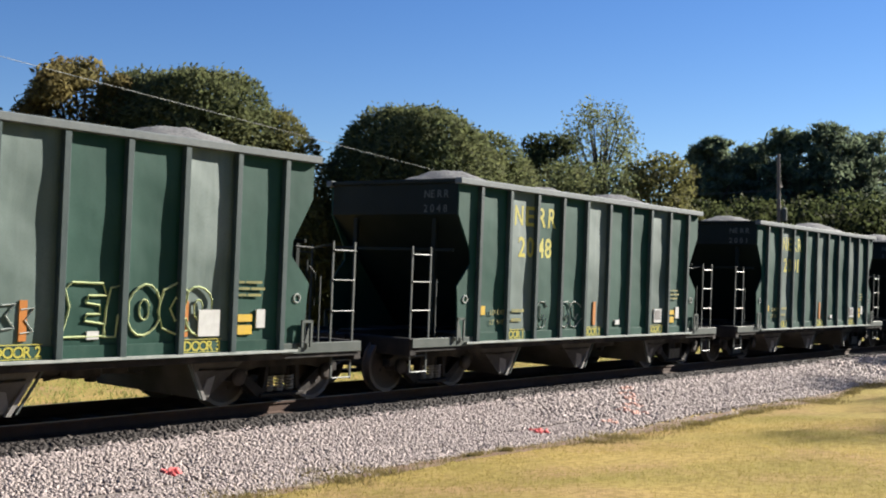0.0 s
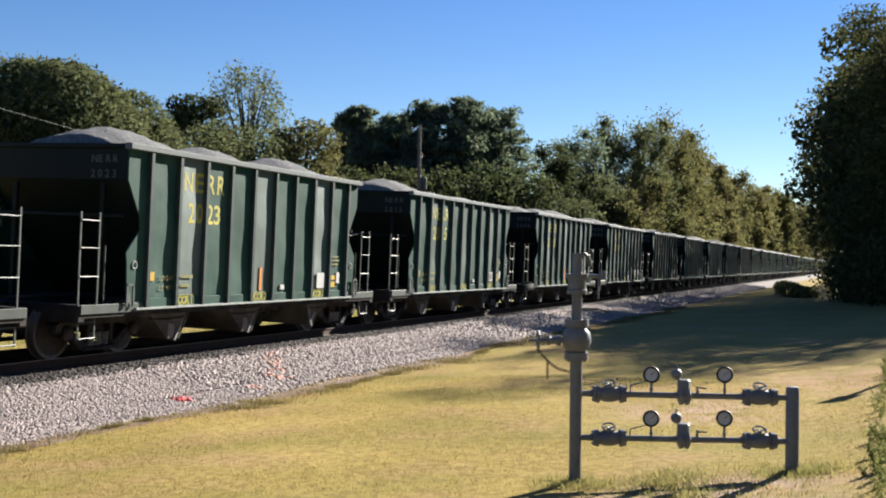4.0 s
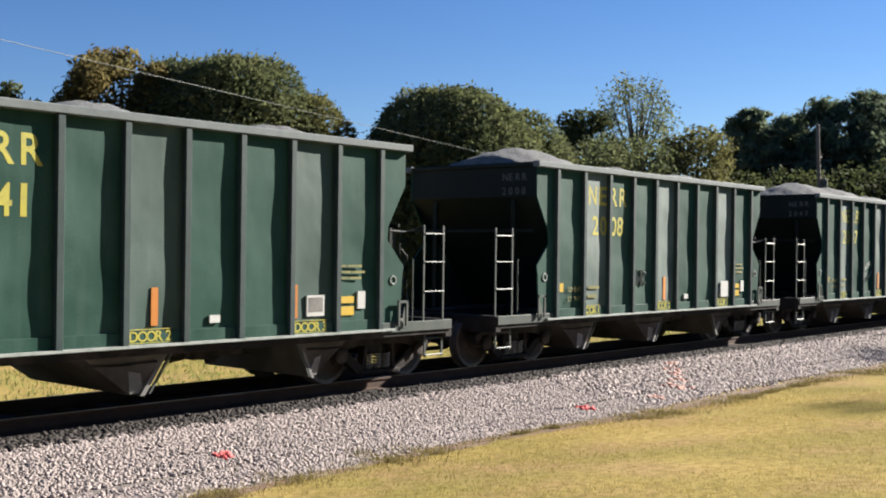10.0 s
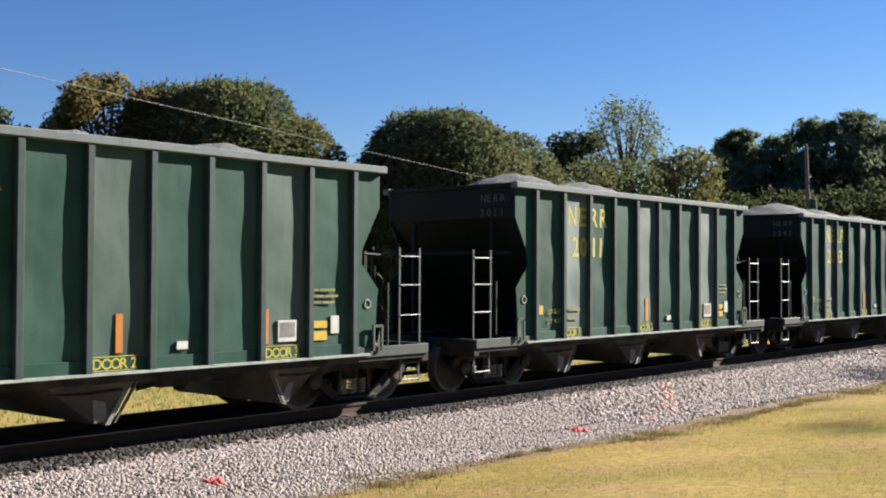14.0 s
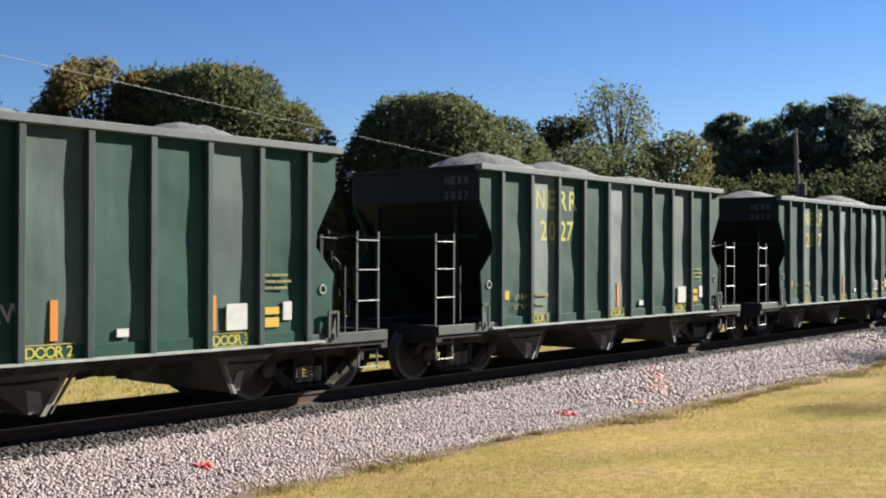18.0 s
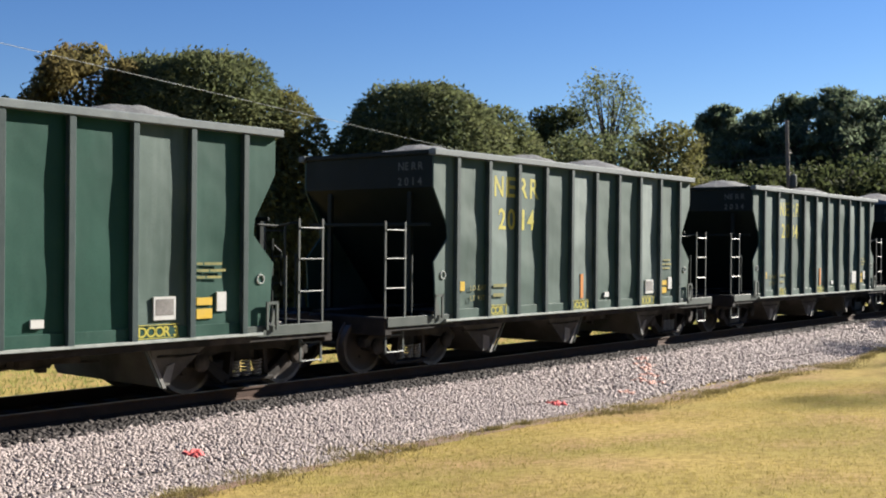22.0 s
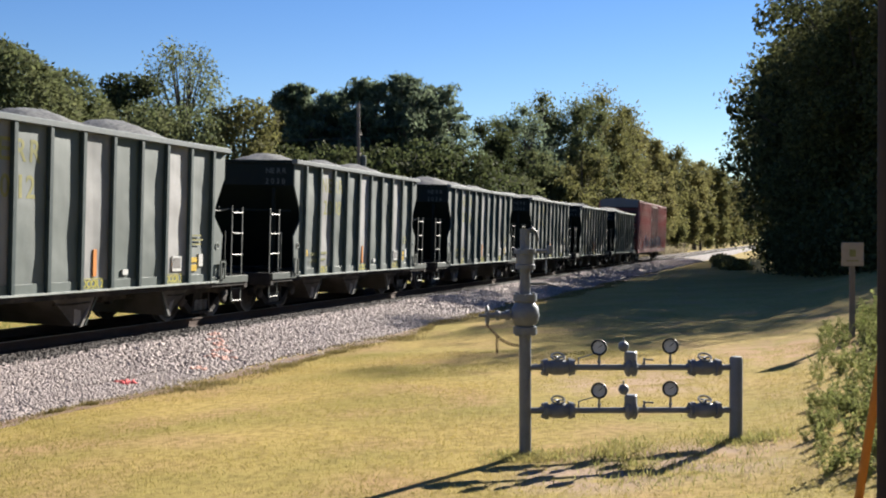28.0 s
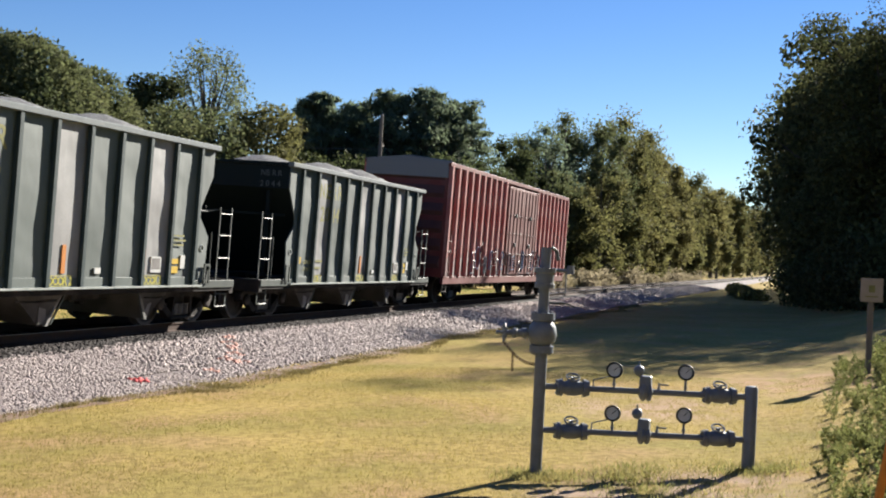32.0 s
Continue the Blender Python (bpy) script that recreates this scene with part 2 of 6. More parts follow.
M["yellow_plate"] = mat("yellow_plate", (0.75, 0.5, 0.04), (0.6, 0.42, 0.1), rough=0.5, scale=5)
M["white"] = mat("white_card", (0.72, 0.73, 0.7), (0.5, 0.5, 0.47), rough=0.6, scale=8)
M["faint"] = mat("faded_yellow", (0.3, 0.28, 0.08), (0.14, 0.17, 0.08), rough=0.7, scale=5, amount=0.8)
M["chalk"] = mat("white_marker", (0.5, 0.53, 0.5), (0.25, 0.3, 0.27), rough=0.8, scale=5, amount=0.8)
M["lime"] = mat("lime_marker", (0.55, 0.62, 0.3), (0.35, 0.45, 0.22), rough=0.8, scale=4, amount=0.6)
M["guard"] = mat("guard_plastic", (0.75, 0.26, 0.03), (0.6, 0.25, 0.06), rough=0.5, scale=6)
M["orange"] = mat("orange_stripe", (0.72, 0.25, 0.03), (0.5, 0.2, 0.05), rough=0.7, scale=5, rand=0.2)
M["gravel"] = mat("gravel_load", (0.27, 0.275, 0.265), (0.16, 0.16, 0.155), rough=0.9, scale=16, fine=30, bump=1.0, amount=1.0, grit=0.7, grit_scale=13.0)
M["blue_marker"] = mat("blue_spray", (0.1, 0.17, 0.32), (0.2, 0.26, 0.36), rough=0.8, scale=5)
# deeper than the posts: the shade between them is put into this red
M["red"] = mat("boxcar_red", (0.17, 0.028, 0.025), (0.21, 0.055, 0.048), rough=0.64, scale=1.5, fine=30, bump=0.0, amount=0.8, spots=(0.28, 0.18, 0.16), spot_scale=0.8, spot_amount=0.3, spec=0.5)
M["peeled"] = mat("peeled_paint", (0.52, 0.42, 0.4), (0.4, 0.2, 0.18), rough=0.75, scale=6, fine=30, bump=0.0, amount=0.9)
# a duller, darker red with the shade of the boxcar's ends in it
M["red_dark"] = mat("boxcar_end_shade", (0.1, 0.035, 0.032), (0.15, 0.07, 0.06), rough=0.7, scale=2)
M["roofgrey"] = mat("boxcar_roof", (0.26, 0.26, 0.27), (0.3, 0.3, 0.3), rough=0.6, scale=1.2, metal=0.2)
M["pipe"] = mat("pipe_grey", (0.2, 0.225, 0.26), (0.28, 0.3, 0.33), rough=0.5, scale=7, fine=80, amount=0.6, spots=(0.12, 0.09, 0.07), spot_scale=9, spot_amount=0.25)
M["dial"] = mat("dial_white", (0.75, 0.75, 0.72), (0.65, 0.65, 0.62), rough=0.35, scale=10, bump=0)
M["black"] = mat("black_paint", (0.02, 0.02, 0.022), (0.05, 0.05, 0.05), rough=0.5, scale=8)
M["chain"] = mat("rusty_chain", (0.16, 0.09, 0.05), (0.09, 0.06, 0.04), rough=0.8, metal=0.4, scale=20)
M["wood_pole"] = mat("pole_wood", (0.075, 0.052, 0.04), (0.035, 0.026, 0.022), rough=0.9, scale=3, fine=40, stretch=(8, 8, 0.5), bump=0.5, amount=0.8)
M["grey_pole"] = mat("pole_weathered", (0.25, 0.22, 0.19), (0.16, 0.14, 0.12), rough=0.9, scale=3, fine=40, stretch=(8, 8, 0.5), bump=0.4)
M["tie"] = mat("tie_wood", (0.035, 0.027, 0.022), (0.06, 0.05, 0.043), rough=0.9, scale=5, fine=50, stretch=(1, 0.2, 1), bump=0.5, rand=0.25)
M["ballast"] = mat("ballast_bed", (0.28, 0.24, 0.22), (0.17, 0.145, 0.135), rough=0.95, scale=22, fine=38, bump=1.0, amount=0.9, spots=(0.25, 0.18, 0.14), spot_scale=0.6, spot_amount=0.4)
M["soil"] = mat("bare_soil", (0.33, 0.2, 0.14), (0.22, 0.15, 0.1), rough=0.95, scale=6, fine=45, bump=1.0, amount=0.9, spots=(0.4, 0.34, 0.2), spot_scale=3.0, spot_amount=0.8, grit=0.5, grit_scale=20)
# the shade under the train is put into this dark bed colour
M["bed_shaded"] = mat("ballast_in_shade", (0.04, 0.034, 0.03), (0.02, 0.017, 0.016), rough=0.95, scale=12, fine=36, bump=1.0, amount=0.9)
# the boxcar's paint, lightened for the sun on its posts
M["post_red_lit"] = mat("boxcar_post_lit", (0.5, 0.11, 0.09), (0.54, 0.24, 0.21), rough=0.64, scale=1.5, fine=30, bump=0.0, amount=0.8, spots=(0.5, 0.42, 0.4), spot_scale=0.9, spot_amount=0.45, spec=0.8)
M["stone"] = mat("ballast_stone", (0.44, 0.375, 0.35), (0.3, 0.25, 0.235), rough=0.9, scale=8, fine=60, bump=0.3, amount=0.5, island=0.27)
# stones with the train's shade put into their colour
M["stone_dark"] = mat("shade_stone", (0.055, 0.047, 0.043), (0.03, 0.026, 0.024), rough=0.9, scale=8, fine=60, bump=0.3, amount=0.5, island=0.4)
M["bark"] = mat("bark", (0.12, 0.1, 0.085), (0.06, 0.05, 0.042), rough=0.95, scale=5, fine=30, stretch=(4, 4, 0.6), bump=0.6)
M["lawn"] = mat("lawn", (0.57, 0.42, 0.15), (0.34, 0.3, 0.09), rough=0.95, scale=0.42, fine=42, bump=1.0, amount=0.95, spots=(0.5, 0.33, 0.17), spot_scale=0.8, spot_amount=0.9, spec=0.05, grit=0.55, grit_scale=9.0, bare=((10.0, 0.95, 1.2, (0.5, 0.37, 0.27)), (9.2, 1.75, 1.0, (0.46, 0.34, 0.24)), (15.4, 2.1, 1.6, (0.55, 0.39, 0.26)), (19.2, 0.2, 2.4, (0.5, 0.33, 0.19))))
M["blade"] = mat("grass_blade", (0.54, 0.42, 0.13), (0.33, 0.3, 0.08), rough=0.8, scale=0.42, fine=3, bump=0, amount=0.9, island=0.3, spec=0.2, translucent=0.5)
M["rough_blade"] = mat("rough_blade", (0.34, 0.34, 0.11), (0.48, 0.4, 0.16), rough=0.8, scale=2, fine=5, bump=0, amount=0.9, island=0.4, spec=0.2, translucent=0.5)
M["far_blade"] = mat("far_blade", (0.4, 0.41, 0.13), (0.26, 0.3, 0.09), rough=0.8, scale=0.5, fine=3, bump=0, amount=0.9, island=0.3, spec=0.2, translucent=0.5)
M["tuft"] = mat("dry_tuft", (0.36, 0.29, 0.12), (0.25, 0.22, 0.08), rough=0.85, scale=2, bump=0, island=0.4, spec=0.2, translucent=0.3)
M["weed"] = mat("weed_leaf", (0.27, 0.32, 0.1), (0.42, 0.38, 0.16), rough=0.75, scale=1.5, fine=5, bump=0, amount=0.8, island=0.5, spec=0.2, translucent=0.55)
M["tan_board"] = mat("tan_board", (0.42, 0.36, 0.3), (0.3, 0.26, 0.22), rough=0.8, scale=9)
M["marker_pale"] = mat("faded_orange_paint", (0.7, 0.36, 0.28), (0.5, 0.36, 0.31), rough=0.9, scale=12)
M["marker"] = mat("pink_paint", (0.85, 0.14, 0.14), (0.7, 0.24, 0.22), rough=0.9, scale=12)
def leaf(name, a, c, isl=0.4, trans=0.5):
    return mat(name, a, c, rough=0.8, scale=0.5, fine=2.5, bump=0, amount=0.8, island=isl, spec=0.12, translucent=trans)
M["leaf_green"] = leaf("leaf_green", (0.13, 0.16, 0.07), (0.21, 0.215, 0.1), 0.4, 0.45)
M["leaf_dark"] = leaf("leaf_dark", (0.065, 0.085, 0.035), (0.1, 0.11, 0.045))
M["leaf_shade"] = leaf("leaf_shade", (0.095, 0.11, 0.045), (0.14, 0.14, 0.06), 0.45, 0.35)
M["leaf_pine"] = leaf("leaf_pine", (0.16, 0.21, 0.13), (0.2, 0.24, 0.15), 0.35, 0.55)
M["leaf_olive"] = leaf("leaf_olive", (0.2, 0.19, 0.072), (0.13, 0.145, 0.058))
M["leaf_wood"] = leaf("leaf_wood", (0.225, 0.205, 0.08), (0.145, 0.155, 0.064), 0.4, 0.55)
M["leaf_autumn"] = leaf("leaf_autumn", (0.27, 0.21, 0.085), (0.17, 0.165, 0.065), 0.4, 0.5)
M["leaf_pale"] = leaf("leaf_pale", (0.2, 0.23, 0.13), (0.15, 0.18, 0.09))
M["brush"] = leaf("brush_dry", (0.4, 0.34, 0.23), (0.27, 0.24, 0.13), 0.3, 0.55)


# ------------------------------------------------------------------ mesh helpers
class Shape:
    """Collects simple solids into one mesh."""
    def __init__(self):
        self.v, self.f = [], []

    def add(self, vs, fs):
        n = len(self.v)
        self.v += [tuple(p) for p in vs]
        self.f += [tuple(i + n for i in q) for q in fs]
        return self

    def box(self, x0, x1, y0, y1, z0, z1, c=0.0):
        """A box with chamfered vertical and long edges where c is given."""
        if c <= 0:
            vs = [(x, y, z) for x in (x0, x1) for y in (y0, y1) for z in (z0, z1)]
            return self.add(vs, [(0, 1, 3, 2), (4, 6, 7, 5), (0, 4, 5, 1), (2, 3, 7, 6), (0, 2, 6, 4), (1, 5, 7, 3)])
        bm = bmesh.new()
        bmesh.ops.create_cube(bm, size=1, matrix=Matrix.LocRotScale(((x0 + x1) / 2, (y0 + y1) / 2, (z0 + z1) / 2), None, (x1 - x0, y1 - y0, z1 - z0)))
        bmesh.ops.bevel(bm, geom=bm.edges[:], offset=c, segments=1, affect="EDGES")
        return self.take(bm)

    def take(self, bm):
        bm.verts.index_update()
        self.add([v.co[:] for v in bm.verts], [[v.index for v in q.verts] for q in bm.faces])
        bm.free()
        return self

    def tube(self, a, b, r, r2=None, n=8, caps=True):
        a, b = Vector(a), Vector(b)
        r2 = r if r2 is None else r2
        q = (b - a).to_track_quat("Z", "Y")
        vs = []
        for p, rr in ((a, r), (b, r2)):
            vs += [p + q @ Vector((rr * math.cos(k * 2 * math.pi / n), rr * math.sin(k * 2 * math.pi / n), 0)) for k in range(n)]
        fs = [(k, (k + 1) % n, n + (k + 1) % n, n + k) for k in range(n)]
        if caps:
            fs += [tuple(range(n - 1, -1, -1)), tuple(range(n, 2 * n))]
        return self.add(vs, fs)

    def path(self, pts, r, n=6):
        """One bent rod through the points."""
        pts = [Vector(p) for p in pts]
        vs, m = [], len(pts)
        for i, p in enumerate(pts):
            q = (pts[min(i + 1, m - 1)] - pts[max(i - 1, 0)]).to_track_quat("Z", "Y")
            vs += [p + q @ Vector((r * math.cos(k * 2 * math.pi / n), r * math.sin(k * 2 * math.pi / n), 0)) for k in range(n)]
        fs = [(i * n + k, i * n + (k + 1) % n, (i + 1) * n + (k + 1) % n, (i + 1) * n + k) for i in range(m - 1) for k in range(n)]
        return self.add(vs, fs + [tuple(range(n - 1, -1, -1)), tuple(range((m - 1) * n, m * n))])

    def lathe(self, profile, a, axis, n=16):
        """A turned solid: profile of (distance along axis, radius) from point a."""
        a, q = Vector(a), Vector(axis).to_track_quat("Z", "Y")
        vs, fs = [], []
        for h, r in profile:
            vs += [a + q @ Vector((r * math.cos(k * 2 * math.pi / n), r * math.sin(k * 2 * math.pi / n), h)) for k in range(n)]
        for j in range(len(profile) - 1):
            fs += [(j * n + k, j * n + (k + 1) % n, (j + 1) * n + (k + 1) % n, (j + 1) * n + k) for k in range(n)]
        fs += [tuple(range(n - 1, -1, -1)), tuple(range((len(profile) - 1) * n, len(profile) * n))]
        return self.add(vs, fs)

    def ring(self, c, axis, R, r, n=20, k=6):
        c, q = Vector(c), Vector(axis).to_track_quat("Z", "Y")
        vs, fs = [], []
        for i in range(n):
            t = i * 2 * math.pi / n
            for j in range(k):
                s = j * 2 * math.pi / k
                vs.append(c + q @ Vector(((R + r * math.cos(s)) * math.cos(t), (R + r * math.cos(s)) * math.sin(t), r * math.sin(s))))
                fs.append((i * k + j, ((i + 1) % n) * k + j, ((i + 1) % n) * k + (j + 1) % k, i * k + (j + 1) % k))
        return self.add(vs, fs)

    def prism(self, poly, y0, y1):
        """An outline in x, z pulled from y0 to y1."""
        n = len(poly)
        vs = [(x, y0, z) for x, z in poly] + [(x, y1, z) for x, z in poly]
        return self.add(vs, [tuple(range(n - 1, -1, -1)), tuple(range(n, 2 * n))] + [(k, (k + 1) % n, n + (k + 1) % n, n + k) for k in range(n)])

    def mesh(self, name, smooth=False):
        me = bpy.data.meshes.new(name)
        me.from_pydata(self.v, [], self.f)
        bm = bmesh.new()
        bm.from_mesh(me)
        bmesh.ops.recalc_face_normals(bm, faces=bm.faces)
        bm.to_mesh(me)
        bm.free()
        if smooth:
            me.shade_smooth()
            me.set_sharp_from_angle(angle=radians(40))
        return me


def part(name, shape, material, parent, label="", smooth=False):
    me = shape if isinstance(shape, bpy.types.Mesh) else shape.mesh(name, smooth)
    if not me.materials:
        me.materials.append(material)
    ob = new(name, me)
    ob.parent = parent
    if label:
        ob["label"] = label
    return ob


def thing(name, label, category, group="", kind="", m=None):
    ob = new(name)
    if m is not None:
        ob.matrix_basis = m
    return tagged(ob, label, category, group, kind)


def sheet(name, V, F, material):
    """A mesh from numpy arrays: V (n, 3), F (m, k)."""
    me = bpy.data.meshes.new(name)
    me.vertices.add(len(V))
    me.vertices.foreach_set("co", np.asarray(V, dtype=np.float32).ravel())
    k = F.shape[1]
    me.loops.add(F.size)
    me.loops.foreach_set("vertex_index", F.astype(np.int32).ravel())
    me.polygons.add(len(F))
    me.polygons.foreach_set("loop_start", np.arange(0, F.size, k, dtype=np.int32))
    me.update(calc_edges=True)
    me.materials.append(material)
    return me


def letters(text, size, name):
    c = bpy.data.curves.new(name, "FONT")
    c.body, c.size, c.extrude, c.offset = text, size, 0.0008, size * 0.016
    o = new("temporary", c)
    dg = bpy.context.evaluated_depsgraph_get()
    me = bpy.data.meshes.new_from_object(o.evaluated_get(dg))
    me.name = name
    bpy.data.objects.remove(o)
    bpy.data.curves.remove(c)
    me.materials.clear()
    return me


# ------------------------------------------------------------------ the ground, one sheet to the horizon
TRACK_Y, LEAN = 13.5, 2.0


def lawn_z(x, y):
    """Height of the ground."""
    z = np.interp(y, [-60, -25, -8, -4, -2.2, -1.0, 0.6, 3, 6, 8.8, 10.5, 17.0, 20, 26, 45, 400], [2.2, 1.8, 0.9, 0.55, 0.25, -0.02, -0.27, -0.36, -0.43, -0.55, -0.6, -0.6, -0.5, -0.35, 0.0, 0.5])
    return z + 0.03 * np.sin(x * 0.35 + y * 0.5) * (np.abs(y - TRACK_Y) > 4.5) + 0.012 * np.sin(x * 1.3 - y * 0.9) * (np.abs(y - TRACK_Y) > 4.5)


def grid_sheet(xs, ys, fz):
    X, Y = np.meshgrid(xs, ys, indexing="ij")
    V = np.stack([X, Y, fz(X, Y)], -1).reshape(-1, 3)
    n, k = len(xs), len(ys)
    i = (np.arange(n - 1)[:, None] * k + np.arange(k - 1)[None, :]).ravel()
    return V, np.stack([i, i + k, i + k + 1, i + 1], -1)


def side_steps(near, far, first, growth):
    out, s = [near], first
    while out[-1] < far:
        out.append(out[-1] + s)
        s *= growth
    return out


xs = sorted(set([-v for v in side_steps(3, 2500, 0.6, 1.25)] + list(np.arange(-3, 45, 0.5)) + side_steps(45, 3000, 0.8, 1.15)))
ys = sorted(set([-v for v in side_steps(6, 2500, 0.4, 1.25)] + list(np.arange(-6, 27, 0.4)) + side_steps(27, 3000, 0.7, 1.2)))
V, F = grid_sheet(np.array(xs), np.array(ys), lawn_z)
ground = tagged(new("ground", sheet("ground", V, F, M["lawn"])), "mown yellow-green lawn with dry patches, autumn grass", "ground", kind="structure")
ground.data.shade_smooth()


# ------------------------------------------------------------------ the railway track
def ballast_z(y):
    c = abs(y - TRACK_Y)
    return np.interp(c, [0, 1.25, 1.75, 4.1, 5.0], [-0.2, -0.2, -0.24, -0.555, -0.75])


rng = np.random.default_rng(4)
bx = np.concatenate([np.arange(-12, 60, 0.25), np.arange(60, 130, 1.0), np.arange(130, 900, 8.0)])
by = TRACK_Y + np.array([-4.9, -4.5, -4.2, -3.8, -3.4, -3.0, -2.6, -2.2, -1.9, -1.75, -1.5, -1.25, -0.6, 0, 0.6, 1.25, 1.75, 2.3, 2.9, 3.4, 4.0])
V, F = grid_sheet(bx, by, lambda X, Y: np.vectorize(ballast_z)(Y))
V[:, 1] += 0.13 * np.sin(V[:, 0] * 0.7) * (np.abs(V[:, 1] - TRACK_Y) > 3.5) + rng.normal(0, 0.03, len(V))
V[:, 2] += rng.normal(0, 0.003, len(V)) - 0.008
track = thing("railway_track", "steel railway track on grey crushed stone ballast", "railway track", kind="structure")
# the inner bed is a darker sheet that stands for the train's shade
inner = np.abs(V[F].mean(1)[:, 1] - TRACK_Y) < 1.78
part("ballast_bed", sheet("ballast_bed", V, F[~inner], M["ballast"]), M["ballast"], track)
part("trodden_bed", sheet("trodden_bed", V, F[inner], M["bed_shaded"]), M["bed_shaded"], track, "stone bed coloured dark for the shade under the train")


def stones(x0, x1, y0, y1, count, size, seed):
    r = np.random.default_rng(seed)
    p = np.stack([r.uniform(x0, x1, count), r.uniform(y0, y1, count)], -1)
    p[:, 1] += 0.13 * np.sin(p[:, 0] * 0.7) * (p[:, 1] < TRACK_Y - 3.5)
    p[:, 1] -= np.abs(r.normal(0, 0.12, count)) * (p[:, 1] > TRACK_Y - 1.95) * (p[:, 1] < TRACK_Y)
    s = size * r.uniform(0.55, 1.25, count)
    cube = np.array([(x, y, z) for x in (-1, 1) for y in (-1, 1) for z in (-1, 1)]) * 0.5
    q = np.array([(0, 1, 3, 2), (4, 6, 7, 5), (0, 4, 5, 1), (2, 3, 7, 6), (0, 2, 6, 4), (1, 5, 7, 3)])
    v = cube[None] * r.uniform(0.6, 1.3, (count, 8, 3)) * s[:, None, None]
    a, b = r.uniform(0, 6.28, count), r.uniform(0, 6.28, count)
    ca, sa, cb, sb = np.cos(a)[:, None], np.sin(a)[:, None], np.cos(b)[:, None], np.sin(b)[:, None]
    x, y, z = v[..., 0], v[..., 1], v[..., 2]
    x, y = ca * x - sa * y, sa * x + ca * y
    y, z = cb * y - sb * z, sb * y + cb * z
    h = np.interp(np.abs(p[:, 1] - TRACK_Y), [0, 1.25, 1.75, 4.1, 5.0], [-0.2, -0.2, -0.24, -0.555, -0.6])
    v = np.stack([x + p[:, :1], y + p[:, 1:], z + (h + s * 0.05)[:, None]], -1).reshape(-1, 3)
    f = (q[None] + 8 * np.arange(count)[:, None, None]).reshape(-1, 4)
    return v, f


sv = [stones(4, 16, 9.22, 11.86, 48000, 0.032, 1), stones(16, 32, 9.3, 11.86, 25000, 0.047, 2), stones(32, 60, 9.35, 11.86, 13000, 0.08, 3), stones(60, 120, 9.4, 11.86, 12000, 0.14, 7), stones(3, 40, 8.75, 9.35, 2600, 0.04, 5), stones(10, 90, 14.9, 17.0, 5000, 0.09, 6)]
off, vv, ff = 0, [], []
for v, f in sv:
    vv.append(v)
    ff.append(f + off)
    off += len(v)
tagged(part("ballast_stones", sheet("ballast_stones", np.concatenate(vv), np.concatenate(ff), M["stone"]), M["stone"], track, "loose grey and pinkish crushed stone"), kind="stuff")

# dark stones carry the painted shade out past the tie ends
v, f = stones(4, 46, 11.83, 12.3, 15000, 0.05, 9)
tagged(part("oily_stones", sheet("oily_stones", v, f, M["stone_dark"]), M["stone_dark"], track, "stones coloured dark for the train's shade beside the rail"), kind="stuff")

# bare reddish soil between the stones and the grass
rng = np.random.default_rng(12)
sx = np.arange(2, 75, 0.2)
sy = np.linspace(-1, 1, 7)
V, F = grid_sheet(sx, sy, lambda X, Y: X * 0)
mid = 9.02 + 0.1 * np.sin(V[:, 0] * 0.7) + 0.12 * np.sin(V[:, 0] * 0.23)
half = 0.27 + 0.1 * np.sin(V[:, 0] * 1.1 + 1) + 0.06 * np.sin(V[:, 0] * 3.1)
rise = 0.022 - 0.034 * np.abs(V[:, 1]) ** 2
V[:, 1] = mid + V[:, 1] * half + rng.normal(0, 0.025, len(V))
V[:, 2] = np.maximum(lawn_z(V[:, 0], V[:, 1]), np.interp(np.abs(V[:, 1] - TRACK_Y), [1.75, 4.1, 5], [-0.248, -0.563, -0.758])) + rise
part("verge_soil", sheet("verge_soil", V, F, M["soil"]), M["soil"], track, "bare reddish-brown soil with small stones")

# rails: head, web and foot, with a bright worn head
rail_web = [(-0.07, -0.18), (0.07, -0.18), (0.07, -0.168), (0.012, -0.15), (0.012, -0.045), (0.036, -0.035), (0.036, -0.006), (-0.036, -0.006), (-0.036, -0.035), (-0.012, -0.045), (-0.012, -0.15), (-0.07, -0.168)]
for side in (-0.755, 0.755):
    dz = side * math.sin(radians(LEAN))
    sh, hd = Shape(), Shape()
    n = len(rail_web)
    sh.add([(x, TRACK_Y + side + a, dz + b) for x in (-60, 900) for a, b in rail_web], [tuple(range(n)), tuple(range(2 * n - 1, n - 1, -1))] + [(k, n + k, n + (k + 1) % n, (k + 1) % n) for k in range(n)])
    rail = part("rail", sh, M["railweb"], track, "rusty brown steel rail")
    part("rail_head", hd.box(-60, 900, TRACK_Y + side - 0.033, TRACK_Y + side + 0.033, dz - 0.006, dz), M["tread"], rail, "bright worn running surface")
tie_mesh = Shape().box(-0.115, 0.115, -1.42, 1.42, -0.19, 0.0, 0.012).mesh("tie")
plate = Shape().box(-0.1, 0.1, -0.15, 0.15, 0, 0.015, 0.004).mesh("tie_plate")
tie_mesh.materials.append(M["tie"])
plate.materials.append(M["railweb"])
r = random.Random(3)
